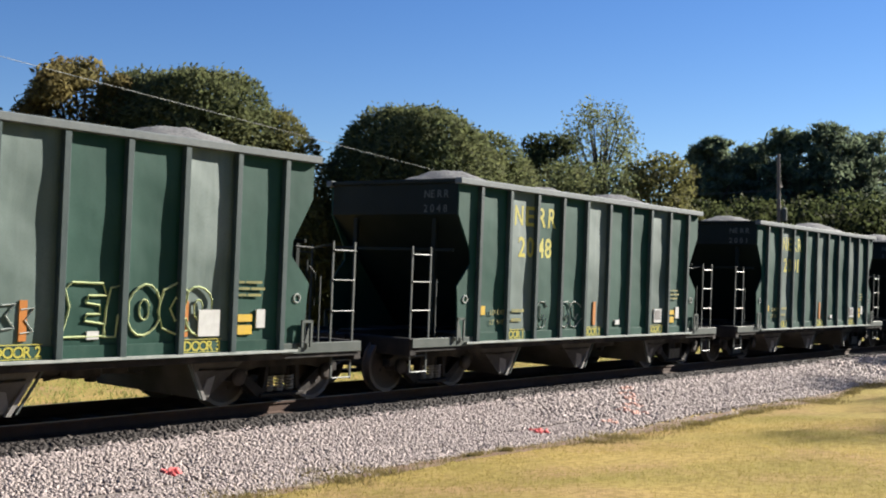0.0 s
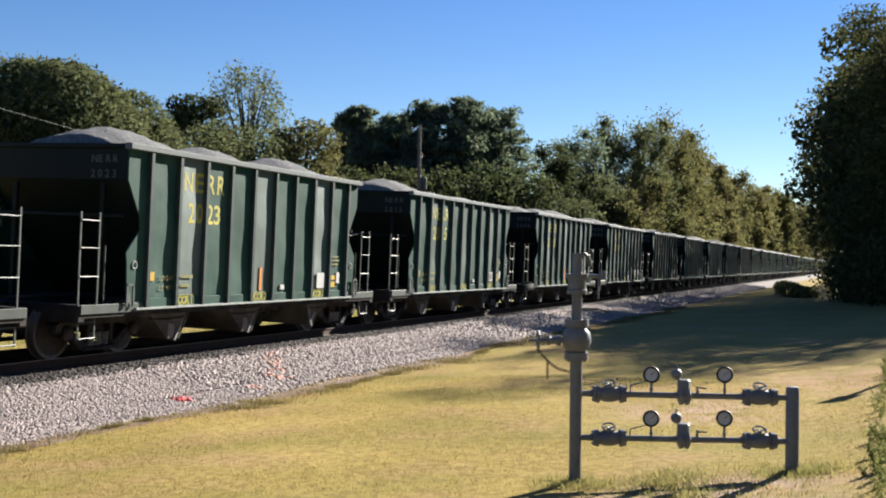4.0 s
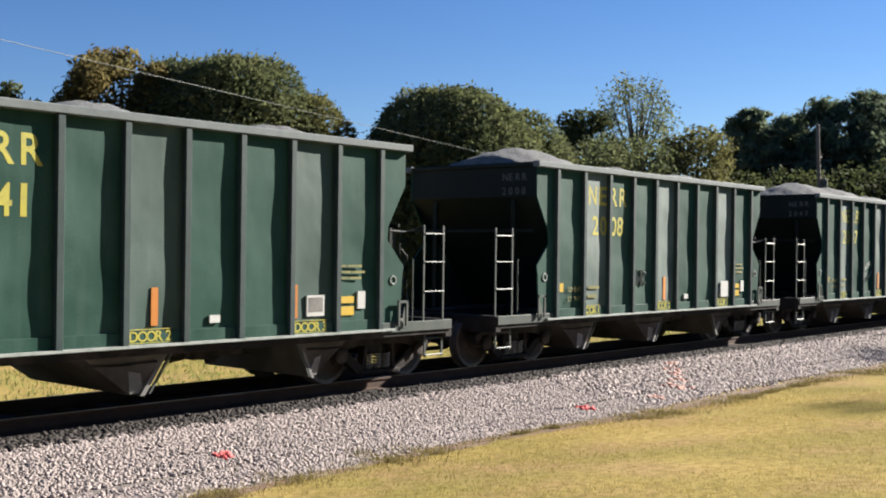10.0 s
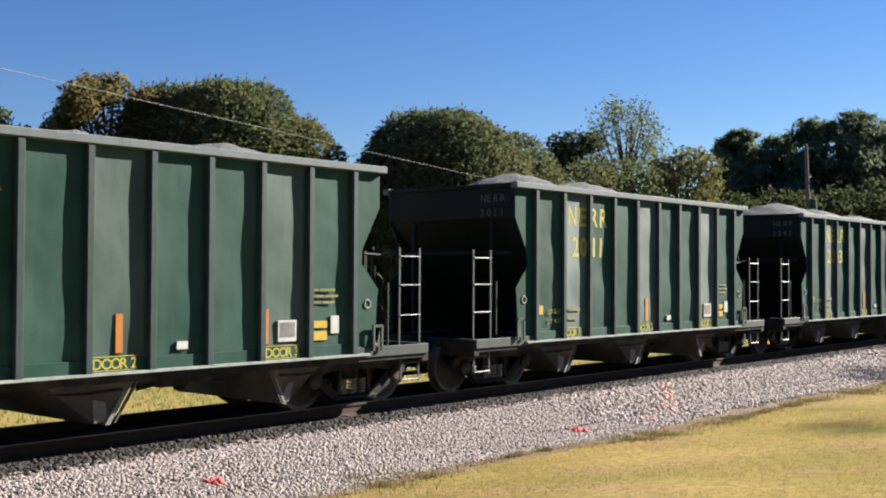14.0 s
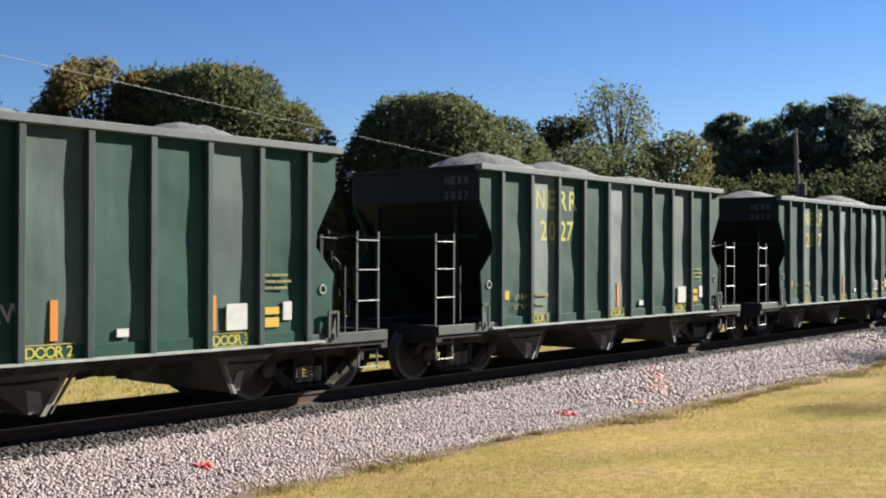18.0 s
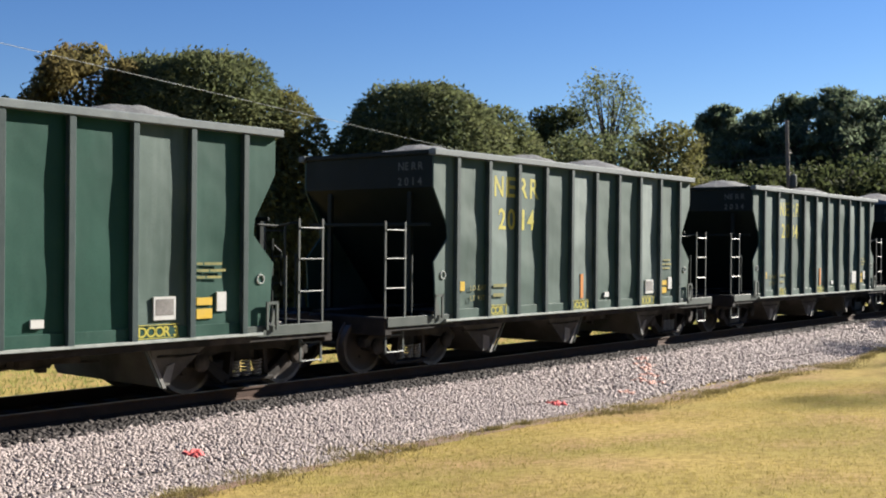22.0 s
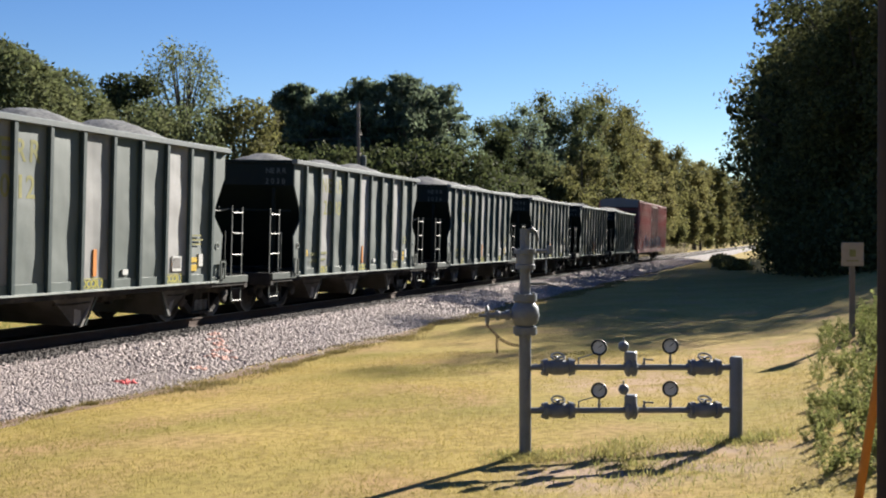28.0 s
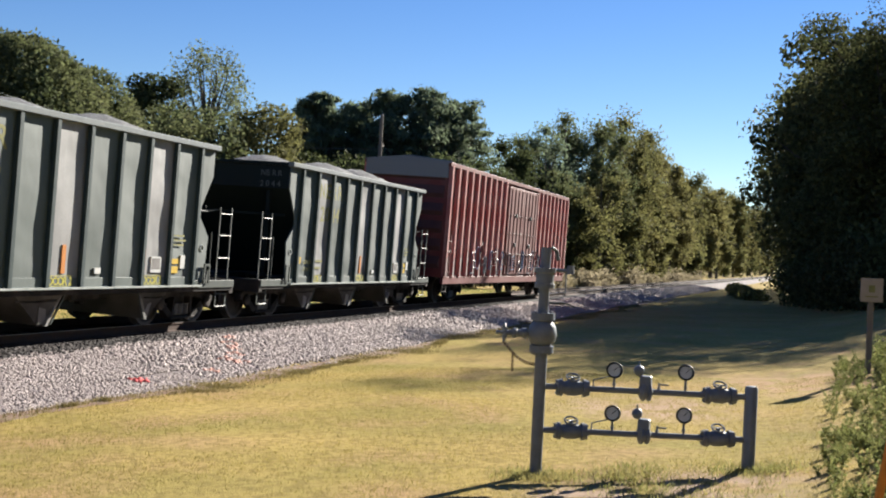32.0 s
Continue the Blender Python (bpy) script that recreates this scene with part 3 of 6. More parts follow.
for k in range(190):
    x = -4 + k * 0.53 + r.uniform(-0.03, 0.03)
    ob = part("tie", tie_mesh, M["tie"], track)
    ob.matrix_basis = pose(x, TRACK_Y + r.uniform(-0.06, 0.06), -0.183, LEAN, 0, r.uniform(-1.2, 1.2))
    if 8 < x < 40:
        part("tie_plate", plate, M["railweb"], ob).matrix_basis = pose(0, -0.75, 0)
far_ties = Shape()
for k in range(700):
    x = 97 + k * 0.53
    far_ties.box(x - 0.115, x + 0.115, TRACK_Y - 1.3, TRACK_Y + 1.3, -0.36, -0.178)
tagged(part("far_ties", far_ties, M["tie"], track), kind="stuff")


# ------------------------------------------------------------------ covered hopper wagons of the stone train
W = 1.55           # half width at the side sheets
RIBS = [-4.03 + 0.8956 * k for k in range(10)]
TOP, SILL = 3.74, 0.86


def gravel_load(seed):
    r = random.Random(seed)
    hs = [(c + r.uniform(-0.35, 0.35), r.uniform(0.16, 0.38), r.uniform(1.6, 2.0)) for c in (-2.95, 0.0, 2.9)]
    def fz(X, Y):
        z = np.full(X.shape, 3.42)
        for cx, h, w in hs:
            d2 = ((X - cx) / w) ** 2 + (Y / 1.62) ** 2
            z = np.maximum(z, TOP + h + 0.04 - 0.5 * (np.sqrt(0.05 + d2) - 0.22) - 0.16 * d2)
        edge = np.maximum(np.abs(X) / 4.56, np.abs(Y) / (W - 0.03))
        z = np.where(edge > 0.97, 3.3, z)
        return z + 0.018 * np.sin(X * 37 + 11 * Y) * np.sin(Y * 41)
    V, F = grid_sheet(np.linspace(-4.6, 4.6, 70), np.linspace(-W + 0.02, W - 0.02, 24), fz)
    me = sheet("gravel", V, F, M["gravel"])
    me.shade_smooth()
    return me


def side_outline():
    """The shaped end plate of a side, beyond the last rib."""
    return [(3.98, SILL), (4.0, SILL + 0.02), (4.53, SILL + 0.1), (4.57, 1.65), (4.6, 1.84), (4.23, 2.24), (4.25, 2.46), (4.62, 3.1), (4.62, TOP - 0.1), (3.98, TOP - 0.1)]


def panel_dip(seed, n):
    """How deep the plate n of a side lies behind the line of the ribs, as a function of its place: bowed and dented in its own way."""
    rr = random.Random(seed * 31 + n)
    amp, p1, p2, p3, bow = rr.uniform(0.004, 0.0095), rr.uniform(0, 6), rr.uniform(0, 6), rr.uniform(0, 6), rr.uniform(0.0, 0.004)
    f1, f2 = rr.uniform(2.4, 3.8), rr.uniform(5.0, 7.5)
    a = RIBS[n]

    def dip(x, z):
        u = min(max((x - a) / 0.8956, 0.0), 1.0)
        w = math.sin(math.pi * u) ** 0.6
        return w * (amp * (math.sin(z * f1 + p1 + 0.8 * u) + 1) + 0.45 * amp * (math.sin(z * f2 + p2 - 2 * u) + 1) + 0.12 * amp * math.sin(z * 15 + p3 + 5 * u) + bow)
    return dip


def side_panels(seed):
    """The nine plates of a side; those over the discharge doors are more worn."""
    out = []
    zs = np.linspace(SILL + 0.02, TOP - 0.09, 34)
    for q, (a, b) in enumerate(zip(RIBS, RIBS[1:])):
        dip = panel_dip(seed, q)
        sh, n = Shape(), 10
        vs = []
        for i in range(n + 1):
            x = a + (b - a) * i / n
            vs += [(x, -W + dip(x, float(z)), float(z)) for z in zs]
        k = len(zs)
        sh.add(vs, [(i * k + j, (i + 1) * k + j, (i + 1) * k + j + 1, i * k + j + 1) for i in range(n) for j in range(k - 1)])
        me = sh.mesh("side_panel")
        me.shade_smooth()
        me.materials.append(M["green_door" if q in (1, 4, 7) else "green"])
        out.append(me)
    return out


def on_plate(me, x0, z0, seed):
    """Lays flat lettering, standing in its own x and y, onto the dented plate behind it."""
    bm = bmesh.new()
    bm.from_mesh(me)
    bmesh.ops.triangulate(bm, faces=bm.faces[:])
    bmesh.ops.subdivide_edges(bm, edges=[e for e in bm.edges if e.calc_length() > 0.12], cuts=2, use_grid_fill=True)
    dips = [panel_dip(seed, n) for n in range(9)]
    for v in bm.verts:
        x = v.co.x + x0
        n = min(max(int((x - RIBS[0]) / 0.8956), 0), 8)
        v.co.z = -dips[n](x, v.co.y + z0) + v.co.z
    out = me.copy()
    bm.to_mesh(out)
    bm.free()
    return out


def bulged_side():
    """The backing plate of the side."""
    return Shape().box(-3.99, 3.99, -W + 0.045, -W + 0.07, SILL, TOP - 0.12)


def ladder(x0, x1, y, z0, z1, rungs):
    sh = Shape()
    for x in (x0, x1):
        sh.box(x - 0.022, x + 0.022, y - 0.012, y + 0.012, z0, z1, 0.005)
    for z in rungs:
        sh.tube((x0, y - 0.02, z), (x1, y - 0.02, z), 0.0125, n=6)
    return sh


def sideframe():
    """A cast truck side with its windows, pedestals and spring opening."""
    sh = Shape()
    up = [(-1.15, 0.58), (-0.98, 0.68), (-0.45, 0.72), (0.45, 0.72), (0.98, 0.68), (1.15, 0.58), (1.15, 0.46), (0.9, 0.5), (0.5, 0.58), (-0.5, 0.58), (-0.9, 0.5), (-1.15, 0.46)]
    sh.prism(up, -0.08, 0.08)
    for s in (-1, 1):
        sh.prism([(s * 0.95, 0.52), (s * 0.72, 0.5), (s * 0.36, 0.24), (s * 0.36, 0.14), (s * 0.48, 0.14)], -0.07, 0.07)
        sh.prism([(s * 0.33, 0.58), (s * 0.27, 0.58), (s * 0.3, 0.22), (s * 0.38, 0.22)], -0.07, 0.07)
    sh.box(-0.45, 0.45, -0.11, 0.11, 0.13, 0.19, 0.015)
    return sh


def wheelset():
    prof = [(-0.07, 0.12), (-0.07, 0.2), (-0.045, 0.26), (-0.03, 0.36), (-0.05, 0.4), (-0.05, 0.457), (0.075, 0.452), (0.08, 0.485), (0.1, 0.485), (0.1, 0.4), (0.04, 0.37), (0.035, 0.25), (0.09, 0.18), (0.09, 0.12)]
    sh = Shape()
    sh.lathe(prof, (0, -0.76, 0), (0, 1, 0), 28)
    sh.lathe([(-h, r) for h, r in prof], (0, 0.76, 0), (0, 1, 0), 28)
    sh.tube((0, -1.05, 0), (0, 1.05, 0), 0.085, n=12)
    for s in (-1, 1):
        for k in range(4):
            a = k * math.pi / 2 + 0.4
            sh.tube((0.2 * math.cos(a), s * 0.835, 0.2 * math.sin(a)), (0.2 * math.cos(a), s * 0.85, 0.2 * math.sin(a)), 0.03, n=6)
    return sh


TRUCK_MESH = {}


def truck(parent, x, wheels):
    if not TRUCK_MESH:
        TRUCK_MESH["side"] = sideframe().mesh("sideframe")
        TRUCK_MESH["wheel"] = wheelset().mesh("wheelset", True)
        rim = TRUCK_MESH["wheel"]
        rim.materials.append(M["wheel"])
        rim.materials.append(M["rim"])
        for f in rim.polygons:
            if math.hypot(f.center.x, f.center.z) > 0.41:
                f.material_index = 1
        TRUCK_MESH["bolster"] = Shape().box(-0.2, 0.2, -1.0, 1.0, 0.42, 0.62, 0.03).tube((0, 0, 0.6), (0, 0, 0.75), 0.2, n=12).mesh("bolster")
        sp = Shape()
        sp.path([(0.06 * math.cos(a * 0.7), 0.06 * math.sin(a * 0.7), 0.2 + a * 0.0052) for a in range(45)], 0.017, 5)
        TRUCK_MESH["spring"] = sp.mesh("coil_spring", True)
        cap = Shape()
        cap.lathe([(0, 0.13), (0.05, 0.13), (0.07, 0.09), (0.075, 0.03)], (0, 0, 0), (0, -1, 0), 12)
        TRUCK_MESH["cap"] = cap.mesh("bearing_cap")
        for key, m in (("side", "under"), ("bolster", "under"), ("spring", "hose"), ("cap", "under")):
            TRUCK_MESH[key].materials.append(M[m])
    t = new("truck")
    t.parent = parent
    t.matrix_basis = pose(x, 0, 0)
    part("bolster", TRUCK_MESH["bolster"], None, t)
    for s in (-1, 1):
        part("sideframe", TRUCK_MESH["side"], None, t).matrix_basis = pose(0, s * 1.02, 0)
        for q in (-0.2, 0, 0.2) if s < 0 else ():
            part("coil_spring", TRUCK_MESH["spring"], None, t).matrix_basis = pose(q, s * 1.03, 0)
        for e in (-1, 1):
            part("bearing_cap", TRUCK_MESH["cap"], None, t).matrix_basis = pose(e * 0.89, s * 1.1, 0.46, 0, 0, 0 if s < 0 else 180)
    for e in (-1, 1):
        w = part("wheelset", TRUCK_MESH["wheel"], None, t, "dark steel wheels on an axle")
        w.matrix_basis = pose(e * 0.89, 0, 0.457)
        wheels.append(w)
    return t


def coupler():
    sh = Shape()
    sh.box(-0.25, 0.35, -0.07, 0.07, 0.8, 0.95, 0.02)
    sh.prism([(0.3, 0.74), (0.56, 0.76), (0.6, 0.98), (0.3, 1.0)], -0.16, 0.1)
    sh.box(0.5, 0.64, -0.1, 0.12, 0.76, 0.98, 0.03)
    return sh


def hopper_bin():
    """A sloping discharge bin under the sill: four slope sheets to a narrow outlet."""
    sh = Shape()
    ya, yb = 1.38, 0.62
    vs = [(-1.2, -ya, 0.97), (0.5, -ya, 0.97), (0.5, ya, 0.97), (-1.2, ya, 0.97), (-0.12, -yb - 0.6, 0.2), (0.06, -yb - 0.6, 0.2), (0.06, yb + 0.6, 0.2), (-0.12, yb + 0.6, 0.2)]
    return sh.add(vs, [(0, 1, 5, 4), (1, 2, 6, 5), (2, 3, 7, 6), (3, 0, 4, 7), (4, 5, 6, 7), (0, 3, 2, 1)])


def bars(rows, x0, z0, h, gap, y):
    """Lines of small unreadable writing as plain bars."""
    sh = Shape()
    for i, ws in enumerate(rows):
        x = x0
        for w in ws:
            sh.box(x, x + w, y - 0.003, y, z0 - i * (h + gap) - h, z0 - i * (h + gap))
            x += w + h * 0.7
    return sh


DOOR_MESH = {}


def hopper_car():
    car = thing("hopper_car", "dark green ribbed open hopper car heaped with grey stone", "freight car", "hopper cars of the train")
    wheels = []
    side = bulged_side().mesh("side_sheet")
    gusset = Shape().prism(side_outline(), -W + 0.0, -W + 0.03).mesh("end_gusset")
    gusset.materials.append(M["green"])
    rib = Shape()
    rib.prism([(-0.048, -W - 0.074), (-0.04, -W - 0.082), (0.04, -W - 0.082), (0.048, -W - 0.074), (0.048, -W + 0.012), (-0.048, -W + 0.012)], 0, 1)
    rib = Shape().add([(x, y, SILL + 0.01 + z * (TOP - SILL - 0.11)) for x, z, y in [(v[0], v[1], v[2]) for v in rib.v]], rib.f).mesh("rib")
    chord = Shape()
    chord.box(-4.7, 4.7, -W - 0.1, -W + 0.05, TOP - 0.11, TOP, 0.012)
    chord = chord.mesh("top_chord")
    sill = Shape().box(-5.72, 5.72, -W - 0.0, -W + 0.08, SILL - 0.13, SILL - 0.024, 0.01).mesh("side_sill")
    # strip in white marker colour, to draw the sunlit line of the sill
    lip = Shape().box(-4.35, 4.35, -W - 0.085, -W - 0.0, SILL - 0.022, SILL + 0.012).mesh("sill_angle")
    for me, m in ((side, "green"), (rib, "rib"), (chord, "chord"), (sill, "under"), (lip, "chalk")):
        me.materials.append(M[m])
    for s in (0, 180):
        part("side_sheet", side, None, car).matrix_basis = pose(0, 0, 0, 0, 0, s)
        part("end_gusset", gusset, None, car).matrix_basis = pose(0, 0, 0, 0, 0, s)
        part("end_gusset", gusset, None, car).matrix_basis = pose(0, 0, 0, 0, 0, s) @ Matrix.Diagonal((-1, 1, 1, 1))
        part("top_chord", chord, None, car, "dusty grey top rail").matrix_basis = pose(0, 0, 0, 0, 0, s)
        part("side_sill", sill, None, car).matrix_basis = pose(0, 0, 0, 0, 0, s)
        part("sill_angle", lip, None, car, "edge strip coloured pale for its sunlit line").matrix_basis = pose(0, 0, 0, 0, 0, s)
        for me in (side_panels(0) if s == 0 else ()):
            part("side_panel", me, None, car)
        for x in RIBS:
            part("rib", rib, None, car).matrix_basis = pose(x if s == 0 else -x, 0, 0, 0, 0, s)
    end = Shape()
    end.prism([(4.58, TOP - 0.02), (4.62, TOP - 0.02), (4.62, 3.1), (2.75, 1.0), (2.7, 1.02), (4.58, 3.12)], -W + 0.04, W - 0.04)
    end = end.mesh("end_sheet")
    top = Shape().box(4.56, 4.68, -W + 0.052, W - 0.052, TOP - 0.09, TOP - 0.012, 0.012).mesh("end_chord")
    post = Shape().box(4.5, 4.57, -1.01, -0.91, 0.97, 3.04, 0.01).mesh("end_post")
    beam = Shape().box(4.57, 4.62, -W + 0.1, W - 0.1, 2.44, 2.5, 0.01).mesh("end_beam")
    floor_end = Shape().box(3.95, 5.78, -W + 0.03, W - 0.03, SILL - 0.1, SILL - 0.03, 0.01).box(5.62, 5.8, -W, W, 0.66, 0.96, 0.02).mesh("end_platform")
    face = Shape().box(4.1, 5.76, -W - 0.03, -W - 0.0, SILL - 0.06, SILL + 0.1, 0.008)
    face.add([(4.5, -W - 0.07, 0.96), (4.62, -W - 0.07, 0.96), (4.56, -W - 0.07, 1.2)], [(0, 1, 2)]).box(4.6, 4.64, -W - 0.08, -W - 0.05, 0.9, 1.3).box(4.42, 4.46, -W - 0.08, -W - 0.05, 0.9, 1.3).box(4.42, 4.64, -W - 0.08, -W - 0.05, 1.26, 1.3)
    face = face.mesh("platform_face")
    lad = ladder(5.2, 5.68, -1.44, 0.92, 2.5, (1.42, 1.9, 2.36)).mesh("ladder")
    stp = ladder(5.24, 5.66, -1.44, 0.36, 0.84, (0.39, 0.66)).mesh("sill_step")
    hand = Shape().tube((4.98, -1.4, 0.9), (4.98, -1.4, 1.95), 0.014, n=6).mesh("grab_iron")
    rail = Shape().path([(4.26, -1.3, 2.4), (4.9, -1.3, 2.38), (5.18, -1.42, 2.44)], 0.02, 6).mesh("end_rail")
    stand = Shape().box(4.72, 4.8, -1.12, -1.04, 0.94, 2.46, 0.008).box(4.62, 4.98, -1.16, -0.98, 1.62, 1.86, 0.03).box(4.66, 4.94, -1.14, -1.0, 1.16, 1.32, 0.02)
    stand.tube((4.98, -1.1, 0.95), (4.98, -1.1, 2.2), 0.02, n=6).path([(4.62, -1.1, 1.7), (4.4, -1.08, 1.62), (4.3, -1.05, 1.3), (4.28, -1.05, 0.95)], 0.018)
    stand.path([(4.98, -1.14, 2.1), (5.1, -1.16, 2.0), (5.1, -1.16, 1.5)], 0.014)
    stand = stand.mesh("brake_stand")
    # brake gear and end rail take the ends' painted shade too
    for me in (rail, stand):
        me.materials.append(M["green_end_shade"])
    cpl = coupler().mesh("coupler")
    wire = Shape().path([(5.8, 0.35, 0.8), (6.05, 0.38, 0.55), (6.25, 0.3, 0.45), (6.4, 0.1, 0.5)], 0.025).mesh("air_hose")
    for me, m in ((end, "green_end_shade"), (top, "green_end_shade"), (post, "green_end_shade"), (beam, "green_end_shade"), (floor_end, "under"), (face, "sill"), (lad, "ladder"), (stp, "ladder"), (hand, "ladder"), (cpl, "under"), (wire, "black")):
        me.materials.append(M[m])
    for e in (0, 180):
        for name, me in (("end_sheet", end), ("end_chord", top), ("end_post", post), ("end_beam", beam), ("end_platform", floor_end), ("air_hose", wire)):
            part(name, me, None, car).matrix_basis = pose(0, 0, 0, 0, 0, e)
        if e == 0:
            part("brake_stand", stand, None, car, "dark brake gear on the end platform")
            part("end_rail", rail, None, car)
        part("coupler", cpl, None, car).matrix_basis = pose(5.76, 0, 0) if e == 0 else pose(-5.76, 0, 0, 0, 0, 180)
        part("end_post", post, None, car).matrix_basis = pose(0, 0, 0, 0, 0, e) @ Matrix.Diagonal((1, -1, 1, 1))
        for f in (1, -1):
            mm = pose(0, 0, 0, 0, 0, e) @ Matrix.Diagonal((1, f, 1, 1))
            for name, me, lb in (("platform_face", face, ""), ("ladder", lad, "pale galvanised ladder"), ("sill_step", stp, "pale steel step"), ("grab_iron", hand, "")):
                part(name, me, None, car, lb).matrix_basis = mm
    centre = Shape().box(-5.7, 5.7, -0.2, -0.12, 0.66, 1.0).box(-5.7, 5.7, 0.12, 0.2, 0.66, 1.0).box(-5.7, 5.7, -0.2, 0.2, 0.98, 1.02)
    part("centre_sill", centre, M["under"], car)
    hb = hopper_bin().mesh("hopper_bin")
    edge_a = Shape().prism([(-0.02, 0.19), (0.05, 0.19), (0.53, 0.94), (0.46, 0.94)], -1.3, -1.24).mesh("chute_edge")
    edge_b = Shape().prism([(0.1, 0.21), (0.13, 0.21), (0.61, 0.94), (0.57, 0.94)], -1.31, -1.28).mesh("chute_edge")
    web = Shape().add([(-0.14, -1.245, 0.22), (0.06, -1.245, 0.22), (-0.02, -1.3, 0.48), (-0.2, -1.3, 0.52), (-0.14, -1.225, 0.22), (0.06, -1.225, 0.22), (-0.02, -1.28, 0.48), (-0.2, -1.28, 0.52)], [(0, 1, 2, 3), (7, 6, 5, 4), (0, 4, 5, 1), (1, 5, 6, 2), (2, 6, 7, 3), (3, 7, 4, 0)]).mesh("chute_web")
    rod = Shape().path([(-0.8, -1.3, 0.62), (-0.3, -1.32, 0.6), (0.2, -1.33, 0.62)], 0.016).mesh("door_rod")
    for me, m in ((hb, "bin"), (edge_a, "chute"), (edge_b, "ladder"), (web, "chute"), (rod, "under")):
        me.materials.append(M[m])
    for x, flip in ((-2.68, 1), (0.0, 1), (2.95, -1)):
        b = part("hopper_bin", hb, None, car, "dark dusty discharge hopper")
        b.matrix_basis = pose(x, 0, 0) @ Matrix.Diagonal((0.75 if flip < 0 else 1, 1, 1, 1)) @ Matrix.Diagonal((flip, 1, 1, 1))
        for name, me, lb in (("chute_edge", edge_a, "pale dust-worn chute edge"), ("chute_edge", edge_b, "pale steel strip"), ("chute_web", web, ""), ("door_rod", rod, "")):
            part(name, me, None, b, lb)
    gear = Shape().box(0.9, 1.9, -0.95, -0.9, 0.6, 0.66).path([(0.7, -0.9, 0.55), (1.2, -0.92, 0.62), (2.2, -0.9, 0.58)], 0.02).box(1.3, 1.42, -0.98, -0.86, 0.5, 0.72, 0.01)
    part("brake_rigging", gear, M["under"], car)
    box = Shape().box(1.0, 1.5, -1.0, -0.5, 0.55, 0.9, 0.04).tube((0.2, -0.8, 0.72), (1.0, -0.8, 0.72), 0.16, n=12)
    part("brake_reservoir", box, M["under"], car)
    for x in (-4.62, 4.56):
        truck(car, x, wheels)
    # stencils and plates on the sides
    y = -W - 0.013
    for x in (-2.75, 0.02, 2.72):
        part("door_patch", Shape().box(x - 0.4, x + 0.24, y - 0.003, y + 0.01, 0.885, 0.895).box(x - 0.4, x + 0.24, y - 0.003, y + 0.01, 1.055, 1.065), M["yellow"], car)
        for q, sign in enumerate("DOOR"):
            if sign not in DOOR_MESH:
                DOOR_MESH[sign] = letters(sign, 0.185, "door_letter")
            part("door_letter", DOOR_MESH[sign], M["yellow"], car).matrix_basis = pose(x - 0.4 + 0.128 * q, y - 0.005, 0.91, 90)
        part("door_number", letters(str(2 + round(x / 2.7)), 0.185, "door_number"), M["yellow"], car, "yellow stencilled digit").matrix_basis = pose(x + 0.14, y - 0.005, 0.91, 90)
    part("consolidated_stencil", Shape().box(2.56, 2.9, y - 0.006, y + 0.02, 1.12, 1.42), M["white"], car, "white stencil card")
    part("consolidated_panel", Shape().box(2.59, 2.87, y - 0.009, y - 0.004, 1.18, 1.39), M["chute"], car)
    part("yellow_plate", Shape().box(3.24, 3.5, y - 0.006, y + 0.02, 1.11, 1.24).box(3.24, 3.5, y - 0.006, y + 0.02, 1.29, 1.39), M["yellow_plate"], car)
    part("test_stencil", Shape().box(3.58, 3.74, y - 0.006, y + 0.02, 1.2, 1.46), M["white"], car)
    part("small_card", Shape().box(0.85, 1.02, y - 0.006, y + 0.02, 1.1, 1.2), M["white"], car)
    part("capacity_writing", bars([(0.1, 0.3), (0.2, 0.26), (0.14, 0.25)], 3.24, 1.86, 0.035, 0.055, y), M["faint"], car)
    for i, words in enumerate((("LD", "LMT"), ("LT", "WT"))):
        for q, s in enumerate(words):
            part("weight_writing", letters(s, 0.13, "weight_writing"), M["faint"], car, "small yellow stencilled letters").matrix_basis = pose(-3.62 + 0.22 * q, y, 1.34 - 0.18 * i, 90)
    part("weight_number", bars([(0.4,), (0.32,)], -2.95, 1.44, 0.06, 0.11, y), M["faint"], car)
    part("yellow_tag", Shape().box(-3.9, -3.78, y - 0.006, y + 0.02, 1.34, 1.5), M["yellow_plate"], car)
    for x in (-4.36, 4.36):
        part("roundel", Shape().ring((x, -W - 0.003, 1.62), (0, -1, 0), 0.062, 0.016, 18, 6), M["chalk"], car, "white painted ring")
    lip2 = Shape().box(-4.0, 4.0, -W - 0.014, -W + 0.0, SILL + 0.01, SILL + 0.17, 0.004).mesh("bottom_strip")
    lip2.materials.append(M["green"])
    for s in (0, 180):
        part("bottom_strip", lip2, None, car).matrix_basis = pose(0, 0, 0, 0, 0, s)
    return car, wheels


CAR_PITCH, FIRST = 12.76, 19.79


def travelled(t):
    """Metres that the train has gone by t seconds: it gains a little speed."""
    return 12.4727 * t + 0.01929 * t * t - 0.0001907 * t ** 3


NUMBERS = {-1: "2024", 0: "2048", 1: "2001", 2: "2018", 3: "2009", 4: "2023", 5: "2015", 6: "2036", 7: "2033", 8: "2003", 9: "2041", 10: "2008", 11: "2047", 12: "2037", 13: "2035", 14: "2011", 15: "2043", 16: "2007", 17: "2042", 18: "2027", 19: "2017", 20: "2029", 21: "2049", 22: "2014", 23: "2034", 24: "2032", 25: "2045", 26: "2031", 27: "2021", 28: "2012", 29: "2038", 30: "2026", 31: "2005", 32: "2019", 33: "2044"}
MOVERS = []
WHEELS = []
